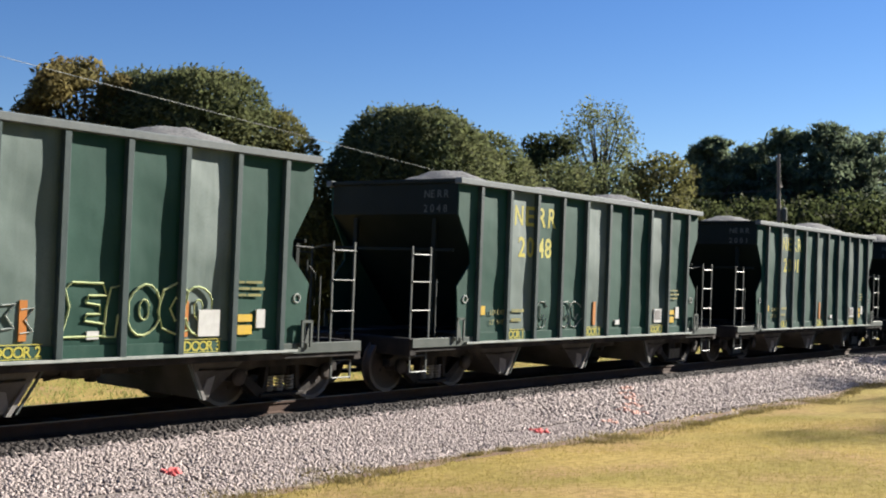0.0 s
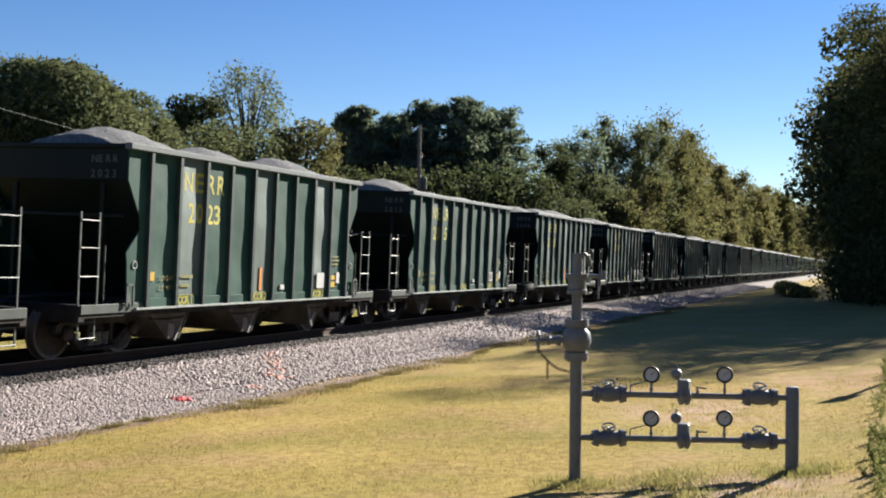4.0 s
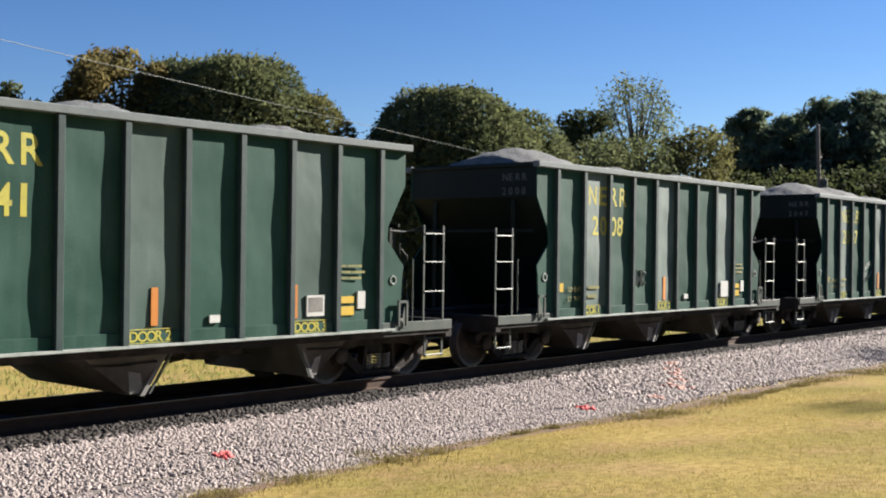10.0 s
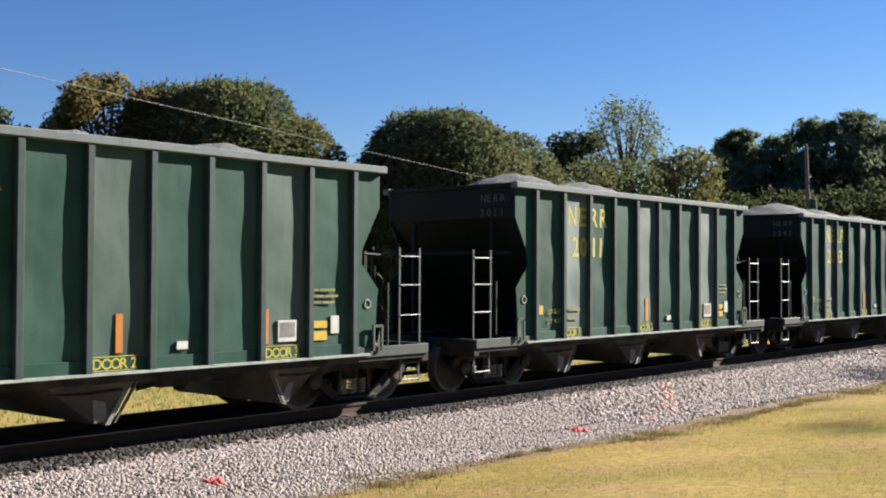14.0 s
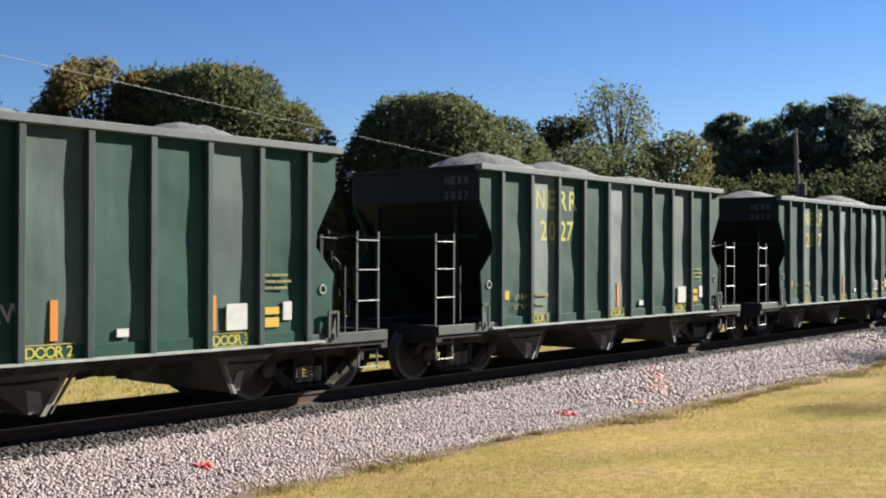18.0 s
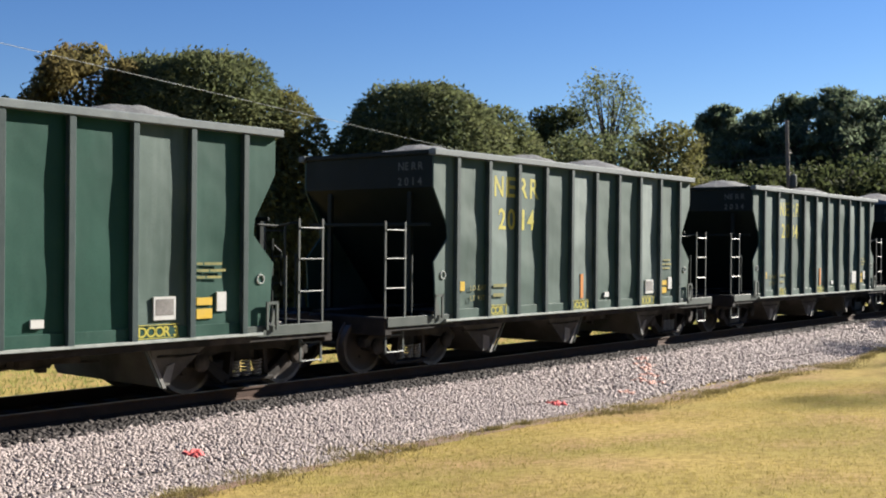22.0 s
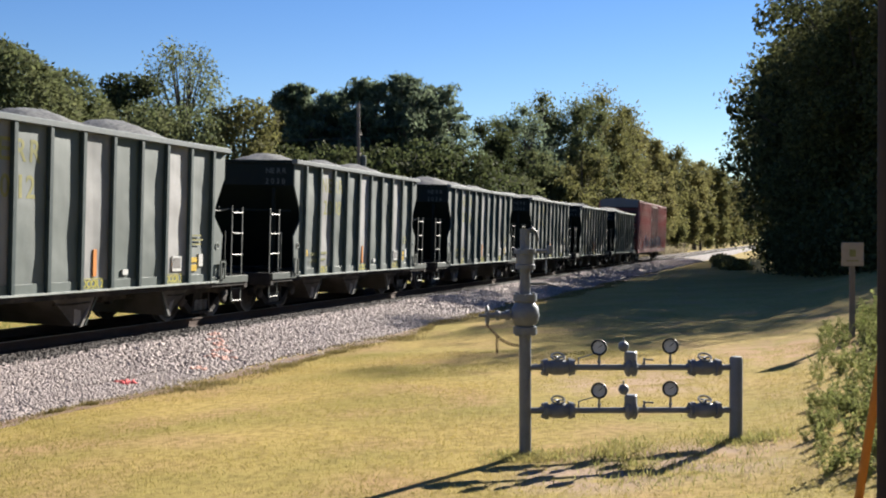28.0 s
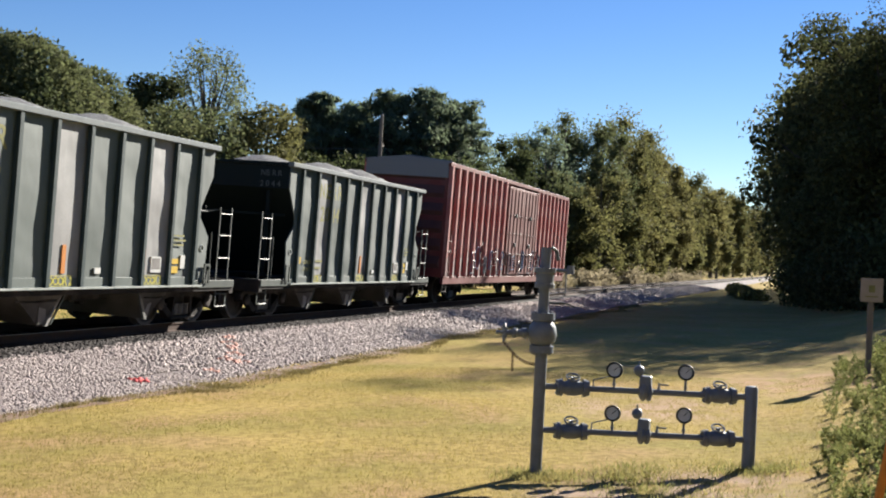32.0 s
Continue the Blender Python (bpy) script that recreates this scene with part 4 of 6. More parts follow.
base, base_wheels = hopper_car()
load_parts = [gravel_load(s) for s in range(5)]
NUM_MESH, LAID = {}, {}


def big_letter(sign, width, height):
    """One stencilled sign, fitted to its own width and height."""
    if (sign, width) not in NUM_MESH:
        me = letters(sign, 0.5, "painted_letter")
        wide = width * 0.36 if sign == "1" else width
        inset = (width - wide) / 2
        xs_, ys_ = [v.co.x for v in me.vertices], [v.co.y for v in me.vertices]
        for v in me.vertices:
            v.co.x = (v.co.x - min(xs_)) / (max(xs_) - min(xs_)) * wide + inset
            v.co.y = (v.co.y - min(ys_)) / (max(ys_) - min(ys_)) * height
        me.materials.append(M["yellow"])
        NUM_MESH[sign, width] = me
    return NUM_MESH[sign, width]


card = Shape().box(-0.18, 0.18, -0.004, 0.004, 0, 0.36).mesh("stencil_card")
card.materials.append(M["white"])


def end_letter(s):
    if "end" + s not in NUM_MESH:
        NUM_MESH["end" + s] = letters(s, 0.19, "end_letter")
        NUM_MESH["end" + s].materials.append(M["ladder"])
    return NUM_MESH["end" + s]


# outlines of sprayed bubble letters, in a unit square
BLOCK_E = ((0.0, 0.0), (1.0, 0.04), (0.95, 0.26), (0.5, 0.27), (0.55, 0.4), (0.86, 0.44), (0.84, 0.6), (0.52, 0.6), (0.58, 0.74), (1.0, 0.78), (0.9, 1.0), (0.2, 0.96), (0.05, 0.86), (0.16, 0.52), (0.0, 0.0))
BAR_I = ((0.2, 0.0), (0.6, 0.02), (0.66, 0.4), (0.9, 0.6), (0.8, 0.96), (0.4, 0.92), (0.26, 0.5), (0.2, 0.0))
ROUND_O = tuple((0.5 + 0.5 * math.cos(a * 0.3927) * (1.0 if a % 4 else 0.9), 0.48 + 0.48 * math.sin(a * 0.3927)) for a in range(17))
BOW_C = ((0.95, 0.86), (0.6, 1.0), (0.15, 0.85), (0.0, 0.48), (0.14, 0.12), (0.6, 0.0), (1.0, 0.12), (0.92, 0.34), (0.55, 0.26), (0.38, 0.48), (0.55, 0.7), (0.88, 0.62), (0.95, 0.86))
TAG_A = ((0.0, 1.0), (0.25, 0.1), (0.0, 0.05), (0.3, 0.95), (0.3, 0.0), (0.5, 0.5), (0.7, 0.0), (0.66, 0.95), (1.0, 0.8), (0.8, 0.4), (1.0, 0.1))
TAG_B = ((0.0, 0.9), (0.3, 0.0), (0.2, 0.6), (0.05, 0.2), (0.4, 0.95), (0.35, 0.1), (0.6, 0.3), (0.4, 0.5), (0.62, 0.7), (0.4, 0.9), (0.7, 0.95), (0.75, 0.05), (0.86, 0.6), (1.0, 0.0), (1.0, 0.95))
orange = Shape().box(-0.05, 0.05, -0.006, 0.02, 0, 0.48).mesh("orange_stripe")
orange.materials.append(M["orange"])
for k in range(-2, 34):
    rr = random.Random(100 + k)
    car = base if k == -2 else copy_thing(base, Matrix())
    kids = [w for tr in car.children if tr.name.startswith("truck") for w in tr.children if w.name.startswith("wheelset")]
    MOVERS.append((car, k, FIRST))
    WHEELS.append((k, FIRST, kids))
PAINTS = {}
PLATES = [side_panels(q) for q in range(4)]
WORN = (1, 4, 7)          # the plates over the discharge doors


def repaint(car, seed, plain, worn):
    """Gives a wagon its own dented plates and its own age of paint."""
    plates = sorted((ob for ob in car.children if ob.name.split(".")[0] == "side_panel"), key=lambda ob: ob.data.vertices[0].co.x)
    for n, ob in enumerate(plates):
        key = worn if n in WORN else plain
        if (seed, n, key) not in PAINTS:
            me = PLATES[seed][n].copy()
            me.materials[0] = M[key]
            PAINTS[seed, n, key] = me
        ob.data = PAINTS[seed, n, key]
    for ob in car.children:
        if ob.name.split(".")[0] in ("bottom_strip", "side_sheet", "end_gusset"):
            if (ob.data.name, plain) not in PAINTS:
                me = ob.data.copy()
                me.materials[0] = M[plain]
                PAINTS[ob.data.name, plain] = me
            ob.data = PAINTS[ob.data.name, plain]


for car, k, _ in MOVERS:
    rr = random.Random(100 + k)
    dents = (k + 2) % 4
    if k < 27 and not (k >= 22 and k % 3):
        repaint(car, dents, "green", "green_dusty" if k % 4 == 1 else "green_door")
    if k >= 27:
        repaint(car, dents, "green_chalk", "pale_door")
        car["label"] = "chalky grey-green ribbed hopper car heaped with grey stone"
    elif k >= 22 and k % 3:
        repaint(car, dents, "green_dusty", "green_door")
        car["label"] = "dusty grey-green ribbed hopper car heaped with grey stone"
    part("stone_load", load_parts[rr.randrange(5)], None, car, "heaped pale grey crushed stone").matrix_basis = pose(0, 0, rr.uniform(-0.07, 0.05), 0, 0, rr.choice((0, 180)))
    n = NUMBERS.get(k, "2050")
    y = -W - 0.004
    signs = [("reporting_mark", c, gx, 3.01, 0.27, 0.37) for c, gx in zip("NERR", (-2.91, -2.55, -2.15, -1.8))]
    signs += [("road_number", c, gx, 2.42, 0.22, 0.38) for c, gx in zip(n, (-2.78, -2.5, -2.12, -1.87))]
    for name, c, gx, gz, wide, tall in signs:
        me = big_letter(c, wide, tall)
        key = (c, gx, dents, k >= 27)
        if key not in LAID:
            LAID[key] = on_plate(me, gx, gz, dents)
            if k >= 27:
                LAID[key].materials[0] = M["faint"]
        part(name, LAID[key], None, car).matrix_basis = pose(gx, y + 0.002, gz, 90)
    for row, word in enumerate(("NERR", n)):
        for q, sign in enumerate(word):
            part("end_letter", end_letter(sign), None, car).matrix_basis = pose(-4.625, -0.75 - 0.15 * q, 3.4 - 0.26 * row, 90, 0, -90)
    if k == -1:
        for i, (gx, wide, outline) in enumerate(((0.5, 0.62, BLOCK_E), (1.0, 0.44, BAR_I), (1.42, 0.52, ROUND_O), (1.9, 0.5, BOW_C), (2.3, 0.5, ROUND_O))):
            pts = [(gx + wide * u, y - 0.004, 1.13 + 0.68 * v + 0.02 * math.sin(i * 2 + 5 * u)) for u, v in outline]
            part("graffiti_outline", Shape().path(pts, 0.017, 4), M["lime"], car, "pale green sprayed outline")
            if outline is ROUND_O:
                part("graffiti_stroke", Shape().path([(gx + wide * (0.5 + (u - 0.5) * 0.3), y - 0.004, 1.13 + 0.68 * (0.5 + (v - 0.5) * 0.4)) for u, v in outline], 0.013, 4), M["lime"], car)
        for i in range(4):
            gx = -0.75 + i * 0.24
            part("graffiti_stroke", Shape().path([(gx, y - 0.004, 1.62 - 0.05 * i), (gx + 0.17, y - 0.004, 1.64 - 0.05 * i), (gx + 0.05, y - 0.004, 1.5 - 0.05 * i), (gx + 0.16, y - 0.004, 1.36 - 0.05 * i), (gx, y - 0.004, 1.34 - 0.05 * i)], 0.013, 4), M["chalk"], car)
    if k == 0:
        for i, gx in enumerate((-1.95, -1.1, -0.75)):
            pts = [(gx + 0.24 * math.cos(a * 0.6 + 0.6) * (0.9 + 0.3 * math.sin(a * 2 + i)), y - 0.004, 1.33 + 0.26 * math.sin(a * 0.6 + 0.6)) for a in range(10)]
            part("graffiti_outline", Shape().path(pts, 0.011, 4), M["chalk"], car, "white sprayed outline")
            part("graffiti_stroke", Shape().path([(gx - 0.06, y - 0.004, 1.5), (gx - 0.05, y - 0.004, 1.3), (gx + 0.03, y - 0.004, 1.22), (gx + 0.1, y - 0.004, 1.34)], 0.011, 4), M["chalk"], car)
    for who, word, gx, gz, size, turn in ((11, "TAKIN", -1.26, 1.58, 0.21, 20), (11, "BY", -1.14, 1.4, 0.22, 20), (17, "BS", -1.75, 1.28, 0.3, 6), (17, "CREW", -1.2, 1.28, 0.3, 6)):
        if k == who:
            wm = letters(word, size, "graffiti_word")
            part("graffiti_word", wm, M["chalk"], car, "white hand-written word").matrix_basis = pose(gx, y - 0.003, gz, 90, -turn, 0)
    for who, gx, gz, wide, tall, shape, key in ((7, -1.24, 0.98, 0.42, 0.58, TAG_A, "chalk"), (13, -2.14, 1.02, 0.54, 0.54, TAG_B, "chalk"), (10, -1.3, 1.45, 0.5, 0.3, TAG_A, "chalk")):
        if k == who:
            for q in range(2):
                part("graffiti_stroke", Shape().path([(gx + wide * u + 0.03 * q, y - 0.004, gz + tall * v - 0.03 * q) for u, v in shape], 0.016, 4), M[key], car, "sprayed tag")
    if k == 11:
        part("graffiti_stroke", Shape().path([(-1.26 + 0.058 * i, y - 0.004, 1.17 + 0.035 * i + (0.07 if i % 2 else 0)) for i in range(13)], 0.012, 4), M["chalk"], car)
    if rr.random() < 0.45:
        part("stencil_card", card, None, car, "white paper card").matrix_basis = pose(2.73, y - 0.022, 1.1)
    if rr.random() < 0.92:
        part("orange_stripe", orange, None, car).matrix_basis = pose(0.0, y, 1.1)
    if rr.random() < 0.8:
        part("orange_stripe", orange, None, car).matrix_basis = pose(2.34, y, 1.1)


# ------------------------------------------------------------------ the red boxcar at the end of the train
def boxcar():
    car = thing("boxcar", "faded red ribbed high-cube boxcar with graffiti near its sill", "freight car")
    w, x1, z0, z1 = 1.5, 9.45, 0.95, 4.95
    body = Shape().box(-x1, x1, -w, w, z0, z1 - 0.1, 0.02)
    part("body", body, M["red"], car)
    rib = Shape().prism([(-0.1, -w + 0.005), (0.1, -w + 0.005), (0.07, -w - 0.13), (-0.07, -w - 0.13)], 0, 1)
    rib = Shape().add([(v[0], v[2], z0 + 0.05 + v[1] * (z1 - z0 - 0.25)) for v in rib.v], rib.f).mesh("side_post")
    rib.materials.append(M["post_red_lit"])
    posts = [x for x in np.arange(-9.3, 9.31, 0.775) if not -1.75 < x < 3.0]
    for s in (0, 180):
        for x in posts:
            part("side_post", rib, None, car).matrix_basis = pose(float(x) if s == 0 else -float(x), 0, 0, 0, 0, s)
        for x0, xx in ((-1.75, 0.6), (0.62, 3.0)):
            d = Shape().box(x0, xx, -w - 0.1, -w - 0.03, z0 + 0.12, z1 - 0.32, 0.015)
            d = part("door", d, M["red"], car, "corrugated red sliding door")
            d.matrix_basis = pose(0, 0, 0, 0, 0, s)
            for k in range(4):
                part("door_rib", Shape().box(x0 + 0.3 + k * 0.55, x0 + 0.42 + k * 0.55, -w - 0.135, -w - 0.09, z0 + 0.2, z1 - 0.4, 0.01), M["red"], d)
            for z in (1.9, 2.75, 3.5):
                part("lock_bar", Shape().tube((x0 + 0.1, -w - 0.15, z), (xx - 0.1, -w - 0.15, z), 0.012, n=6), M["red_dark"], d)
            for z in (2.2, 3.4):
                part("door_latch", Shape().box(x0 + 1.0, x0 + 1.22, -w - 0.18, -w - 0.1, z, z + 0.16, 0.01), M["black"], d)
    for sgn in (-1, 1):
        part("eave_rail", Shape().box(-x1 - 0.05, x1 + 0.05, sgn * (w + 0.04) - 0.05, sgn * (w + 0.04) + 0.05, z1 - 0.22, z1 - 0.08, 0.01), M["red"], car)
        part("side_sill", Shape().box(-x1, x1, sgn * (w + 0.03) - 0.05, sgn * (w + 0.03) + 0.05, z0 - 0.22, z0 + 0.04, 0.01), M["red"], car)
    roof = Shape().add([(x, y, z) for x in (-x1 - 0.06, x1 + 0.06) for y, z in ((-w - 0.06, z1 - 0.08), (0, z1 + 0.06), (w + 0.06, z1 - 0.08), (w + 0.06, z1 - 0.12), (-w - 0.06, z1 - 0.12))], [(0, 1, 6, 5), (1, 2, 7, 6), (2, 3, 8, 7), (4, 0, 5, 9), (3, 4, 9, 8), (0, 4, 3, 2, 1), (5, 6, 7, 8, 9)])
    part("roof", roof, M["roofgrey"], car, "grey sheet metal roof")
    for k in range(14):
        x = -9.1 + k * 1.4
        part("roof_seam", Shape().add([(x - 0.04, -w, z1 - 0.07), (x + 0.04, -w, z1 - 0.07), (x + 0.04, 0, z1 + 0.1), (x - 0.04, 0, z1 + 0.1), (x + 0.04, w, z1 - 0.07), (x - 0.04, w, z1 - 0.07), (x, -w, z1 - 0.02), (x, 0, z1 + 0.13), (x, w, z1 - 0.02)], [(0, 6, 7, 3), (6, 1, 2, 7), (3, 7, 8, 5), (7, 2, 4, 8)]), M["roofgrey"], car)
    for e in (-1, 1):
        panel = Shape()
        for k in range(6):
            z = z0 + 0.3 + k * 0.6
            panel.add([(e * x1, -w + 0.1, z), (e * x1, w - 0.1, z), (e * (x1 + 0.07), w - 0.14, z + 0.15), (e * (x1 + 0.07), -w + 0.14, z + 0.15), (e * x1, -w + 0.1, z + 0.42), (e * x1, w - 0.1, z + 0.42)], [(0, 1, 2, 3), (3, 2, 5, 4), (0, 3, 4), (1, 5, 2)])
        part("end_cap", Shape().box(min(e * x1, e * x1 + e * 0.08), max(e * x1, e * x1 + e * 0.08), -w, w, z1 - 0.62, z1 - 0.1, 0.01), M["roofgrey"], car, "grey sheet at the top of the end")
        part("corrugated_end", panel, M["red_dark"], car, "corrugated end, coloured dark red for its shade")
        part("coupler", coupler(), M["under"], car).matrix_basis = pose(e * 9.7, 0, 0, 0, 0, 0 if e > 0 else 180)
        sill = Shape().box(min(e * 9.4, e * 9.9), max(e * 9.4, e * 9.9), -0.3, 0.3, 0.68, 1.02, 0.02)
        part("draft_sill", sill, M["under"], car)
        lad = ladder(-0.2, 0.2, 0, 1.0, 2.4, (1.15, 1.5, 1.85, 2.2)).mesh("end_ladder")
        lad.materials.append(M["red"])
        part("end_ladder", lad, None, car).matrix_basis = pose(e * 9.2, -w - 0.12, 0)
        part("sill_step", ladder(-0.2, 0.2, 0, 0.45, 0.9, (0.48,)), M["under"], car).matrix_basis = pose(e * 9.2, -w - 0.05, 0)
    part("centre_sill", Shape().box(-9.4, 9.4, -0.25, 0.25, 0.66, 0.96), M["under"], car)
    ws = []
    for x in (-6.9, 6.9):
        truck(car, x, ws)
    r = random.Random(5)
    for k in range(22):
        x = -6.6 + k * 0.56
        shape = (BLOCK_E, ROUND_O, BOW_C, TAG_A, BAR_I)[k % 5]
        wide, tall = r.uniform(0.4, 0.6), r.uniform(0.5, 0.9)
        pts = [(x + wide * u, -w - 0.142, 1.1 + 0.15 * (k % 3) + tall * v) for u, v in shape]
        part("graffiti_stroke", Shape().path(pts, 0.017, 5), M[("pipe", "blue_marker", "red_dark")[k % 3]], car, "sprayed graffiti outline")
    for x in posts:
        if x < 6.5:
            q = r.uniform(0.5, 1.15)
            part("peeled_patch", Shape().prism([(x - 0.066, z0 + 0.06), (x + 0.066, z0 + 0.06), (x + 0.066, z0 + q), (x + 0.02, z0 + q + 0.15), (x - 0.03, z0 + q + 0.02), (x - 0.066, z0 + q + 0.1)], -w - 0.134, -w - 0.129), M["peeled"], car, "pale peeled paint")
    return car, ws


red_car, red_wheels = boxcar()
BOX_FIRST = FIRST + 33 * CAR_PITCH + CAR_PITCH / 2 + 10.3
MOVERS.append((red_car, 0, BOX_FIRST))
WHEELS.append((0, BOX_FIRST, red_wheels))


# ------------------------------------------------------------------ gas meter pipework on the lawn
def gate_valve(parent, c, axis, size=1.0):
    """A flanged valve body with bolts and a hand wheel."""
    a = Vector(axis).normalized()
    c = Vector(c)
    L = 0.125 * size
    sh = Shape()
    sh.lathe([(-L, 0.083), (-L + 0.025, 0.083), (-L + 0.027, 0.056), (-0.04, 0.075), (0.04, 0.075), (L - 0.027, 0.056), (L - 0.025, 0.083), (L, 0.083)], c, a, 16)
    for s in (-1, 1):
        p = c + a * (s * (L + 0.014))
        sh.lathe([(-0.011, 0.075), (0.011, 0.075)], p, a, 16)
    v = part("valve", sh, M["pipe"], parent, "grey flanged valve", True)
    up = Vector((0, 0, 1))
    side = a.cross(up)
    bolts = Shape()
    for s in (-1, 1):
        for k in range(8):
            an = k * math.pi / 4 + 0.3
            q = c + a * (s * (L + 0.003)) + (side * math.cos(an) + up * math.sin(an)) * 0.062
            bolts.tube(q - a * 0.035, q + a * 0.035, 0.008, n=6)
    part("flange_bolts", bolts, M["pipe"], v)
    st = Shape().tube(c + up * 0.05, c + up * 0.1, 0.02, n=8)
    st.ring(c + up * 0.1, (side * 0.55 + up).normalized(), 0.062, 0.009, 18, 6)
    for k in range(3):
        an = k * math.pi / 3
        d = a * math.cos(an) + side * math.sin(an)
        st.tube(c + up * 0.1 - d * 0.06, c + up * 0.1 + d * 0.06, 0.006, n=5)
    part("hand_wheel", st, M["pipe"], v)


def gauge(parent, base, h, face, r=0.078):
    g = Shape().tube(base, base + Vector((0, 0, h)), 0.011, n=8).tube(base + Vector((0, 0, h * 0.35)), base + Vector((0, 0, h * 0.55)), 0.019, n=6)
    g = part("gauge_stem", g, M["pipe"], parent)
    c = base + Vector((0, 0, h + r))
    f = Vector(face).normalized()
    b = part("gauge_case", Shape().lathe([(-0.03, r * 0.92), (-0.02, r), (0.02, r), (0.024, r * 0.97), (0.024, r * 0.78), (0.012, r * 0.77)], c, f, 24), M["black"], parent, "round dial gauge with dark bezel", True)
    part("dial", Shape().lathe([(0.012, r * 0.76), (0.016, r * 0.76)], c, f, 24), M["dial"], b, "white dial face")
    up = Vector((0, 0, 1))
    side = f.cross(up)
    mk = Shape()
    for k in range(11):
        an = radians(-45 + k * 27)
        d = side * math.cos(an) + up * math.sin(an)
        mk.tube(c + f * 0.0175 + d * r * 0.62, c + f * 0.0175 + d * r * 0.76, 0.0022, n=4)
    d = side * -0.6 + up * 0.5
    mk.tube(c + f * 0.018 - d * r * 0.15, c + f * 0.018 + d * r * 0.75, 0.003, n=4)
    part("needle", mk, M["black"], b)


def pipework():
    p0, p1 = Vector((10.2, 2.45, -0.38)), Vector((11.0, 0.56, -0.4))
    rig = thing("gas_pipework", "grey painted gas pipe riser with valves and dial gauges", "pipework", m=Matrix.Translation(p0))
    d = p1 - p0
    ax = Vector((d.x, d.y, 0)).normalized()
    span = Vector((d.x, d.y, 0)).length
    face = Vector((-0.96, -0.1, 0.12))
    lean = Vector((-0.012, -0.006, 1))
    part("riser", Shape().tube((0, 0, -0.1), lean * 1.18, 0.057, n=20), M["pipe"], rig, "", True)
    # the large valve on the riser
    b = Shape().lathe([(1.15, 0.112), (1.215, 0.112), (1.22, 0.08), (1.25, 0.118), (1.32, 0.138), (1.4, 0.125), (1.45, 0.085), (1.46, 0.112), (1.525, 0.112)], (0, 0, 0), lean, 20)
    big = part("main_valve", b, M["pipe"], rig, "large grey flanged valve body", True)
    bolts = Shape()
    for z in (1.18, 1.49):
        for k in range(10):
            a = k * math.pi / 5
            q = lean * z + Vector((0.085 * math.cos(a), 0.085 * math.sin(a), 0))
            bolts.tube(q - Vector((0, 0, 0.05)), q + Vector((0, 0, 0.05)), 0.01, n=6)
    part("flange_bolts", bolts, M["pipe"], big)
    sd = -ax
    c = lean * 1.325
    arm = Shape().tube(c + sd * 0.1, c + sd * 0.36, 0.026, n=10).lathe([(0.15, 0.05), (0.19, 0.05), (0.19, 0.035), (0.24, 0.035), (0.25, 0.048), (0.28, 0.048)], c, sd, 12).tube(c + sd * 0.36, c + sd * 0.44, 0.016, n=8)
    part("valve_stem", arm, M["pipe"], big)
    hw = Shape().ring(c + sd * 0.36, sd, 0.085, 0.011, 20, 6)
    for k in range(2):
        a = k * math.pi / 2 + 0.3
        q = Vector((0, 0, 1)) * math.sin(a) + sd.cross(Vector((0, 0, 1))) * math.cos(a)
        hw.tube(c + sd * 0.36 - q * 0.08, c + sd * 0.36 + q * 0.08, 0.008, n=5)
    part("hand_wheel", hw, M["pipe"], big)
    ch = Shape()
    for k in range(26):
        u = k / 25
        pt = c + sd * (0.36 - 0.3 * u) + Vector((0, 0, -0.09 - 0.2 * u - 0.05 * math.sin(u * math.pi)))
        ch.ring(pt, (0, 1, 0.3) if k % 2 else (1, 0, 0.3), 0.012, 0.004, 8, 4)
    for k in range(10):
        ch.ring(c + sd * 0.27 + Vector((0, 0, -0.2 - 0.017 * k)), (0, 1, 0.3) if k % 2 else (1, 0, 0.3), 0.012, 0.004, 8, 4)
    part("chain", ch, M["chain"], rig, "rusty hanging chain")
    # the narrower top and its regulator
    t = Shape().tube(lean * 1.48, lean * 1.78, 0.05, n=16).tube(lean * 1.93, lean * 2.14, 0.05, n=16)
    part("upper_riser", t, M["pipe"], rig, "", True)
    f = Shape().lathe([(1.76, 0.095), (1.8, 0.095), (1.805, 0.085), (1.9, 0.085), (1.905, 0.105), (1.95, 0.105)], (0, 0, 0), lean, 20)
    part("upper_flange", f, M["pipe"], rig, "", True)
    top = lean * 2.14
    el = Shape().path([top + ax * 0.03 + Vector((0, 0, -0.02)), top + ax * 0.06 + Vector((0, 0, 0.0)), top + ax * 0.1 + Vector((0, 0, -0.03)), top + ax * 0.12 + Vector((0, 0, -0.12))], 0.018, 8)
    part("vent_elbow", el, M["ladder"], rig, "pale vent bend")
    br = Shape().tube(lean * 1.93, lean * 1.93 + ax * 0.24, 0.018, n=8).tube(lean * 1.93 + ax * 0.24 + Vector((0, 0, -0.03)), lean * 1.93 + ax * 0.24 + Vector((0, 0, 0.05)), 0.035, n=10).tube(lean * 1.93 + ax * 0.2, lean * 1.93 + ax * 0.2 + Vector((0, 0, -0.22)), 0.007, n=6)
    part("side_branch", br, M["pipe"], rig)
    lv = Shape().tube(lean * 1.62, lean * 1.62 + ax * 0.2, 0.012, n=8).tube(lean * 1.62 + ax * 0.2, lean * 1.6 + ax * 0.3 + Vector((0, 0, -0.01)), 0.009, n=6)
    part("bleed_valve", lv, M["ladder"], rig)
    e = ax * span
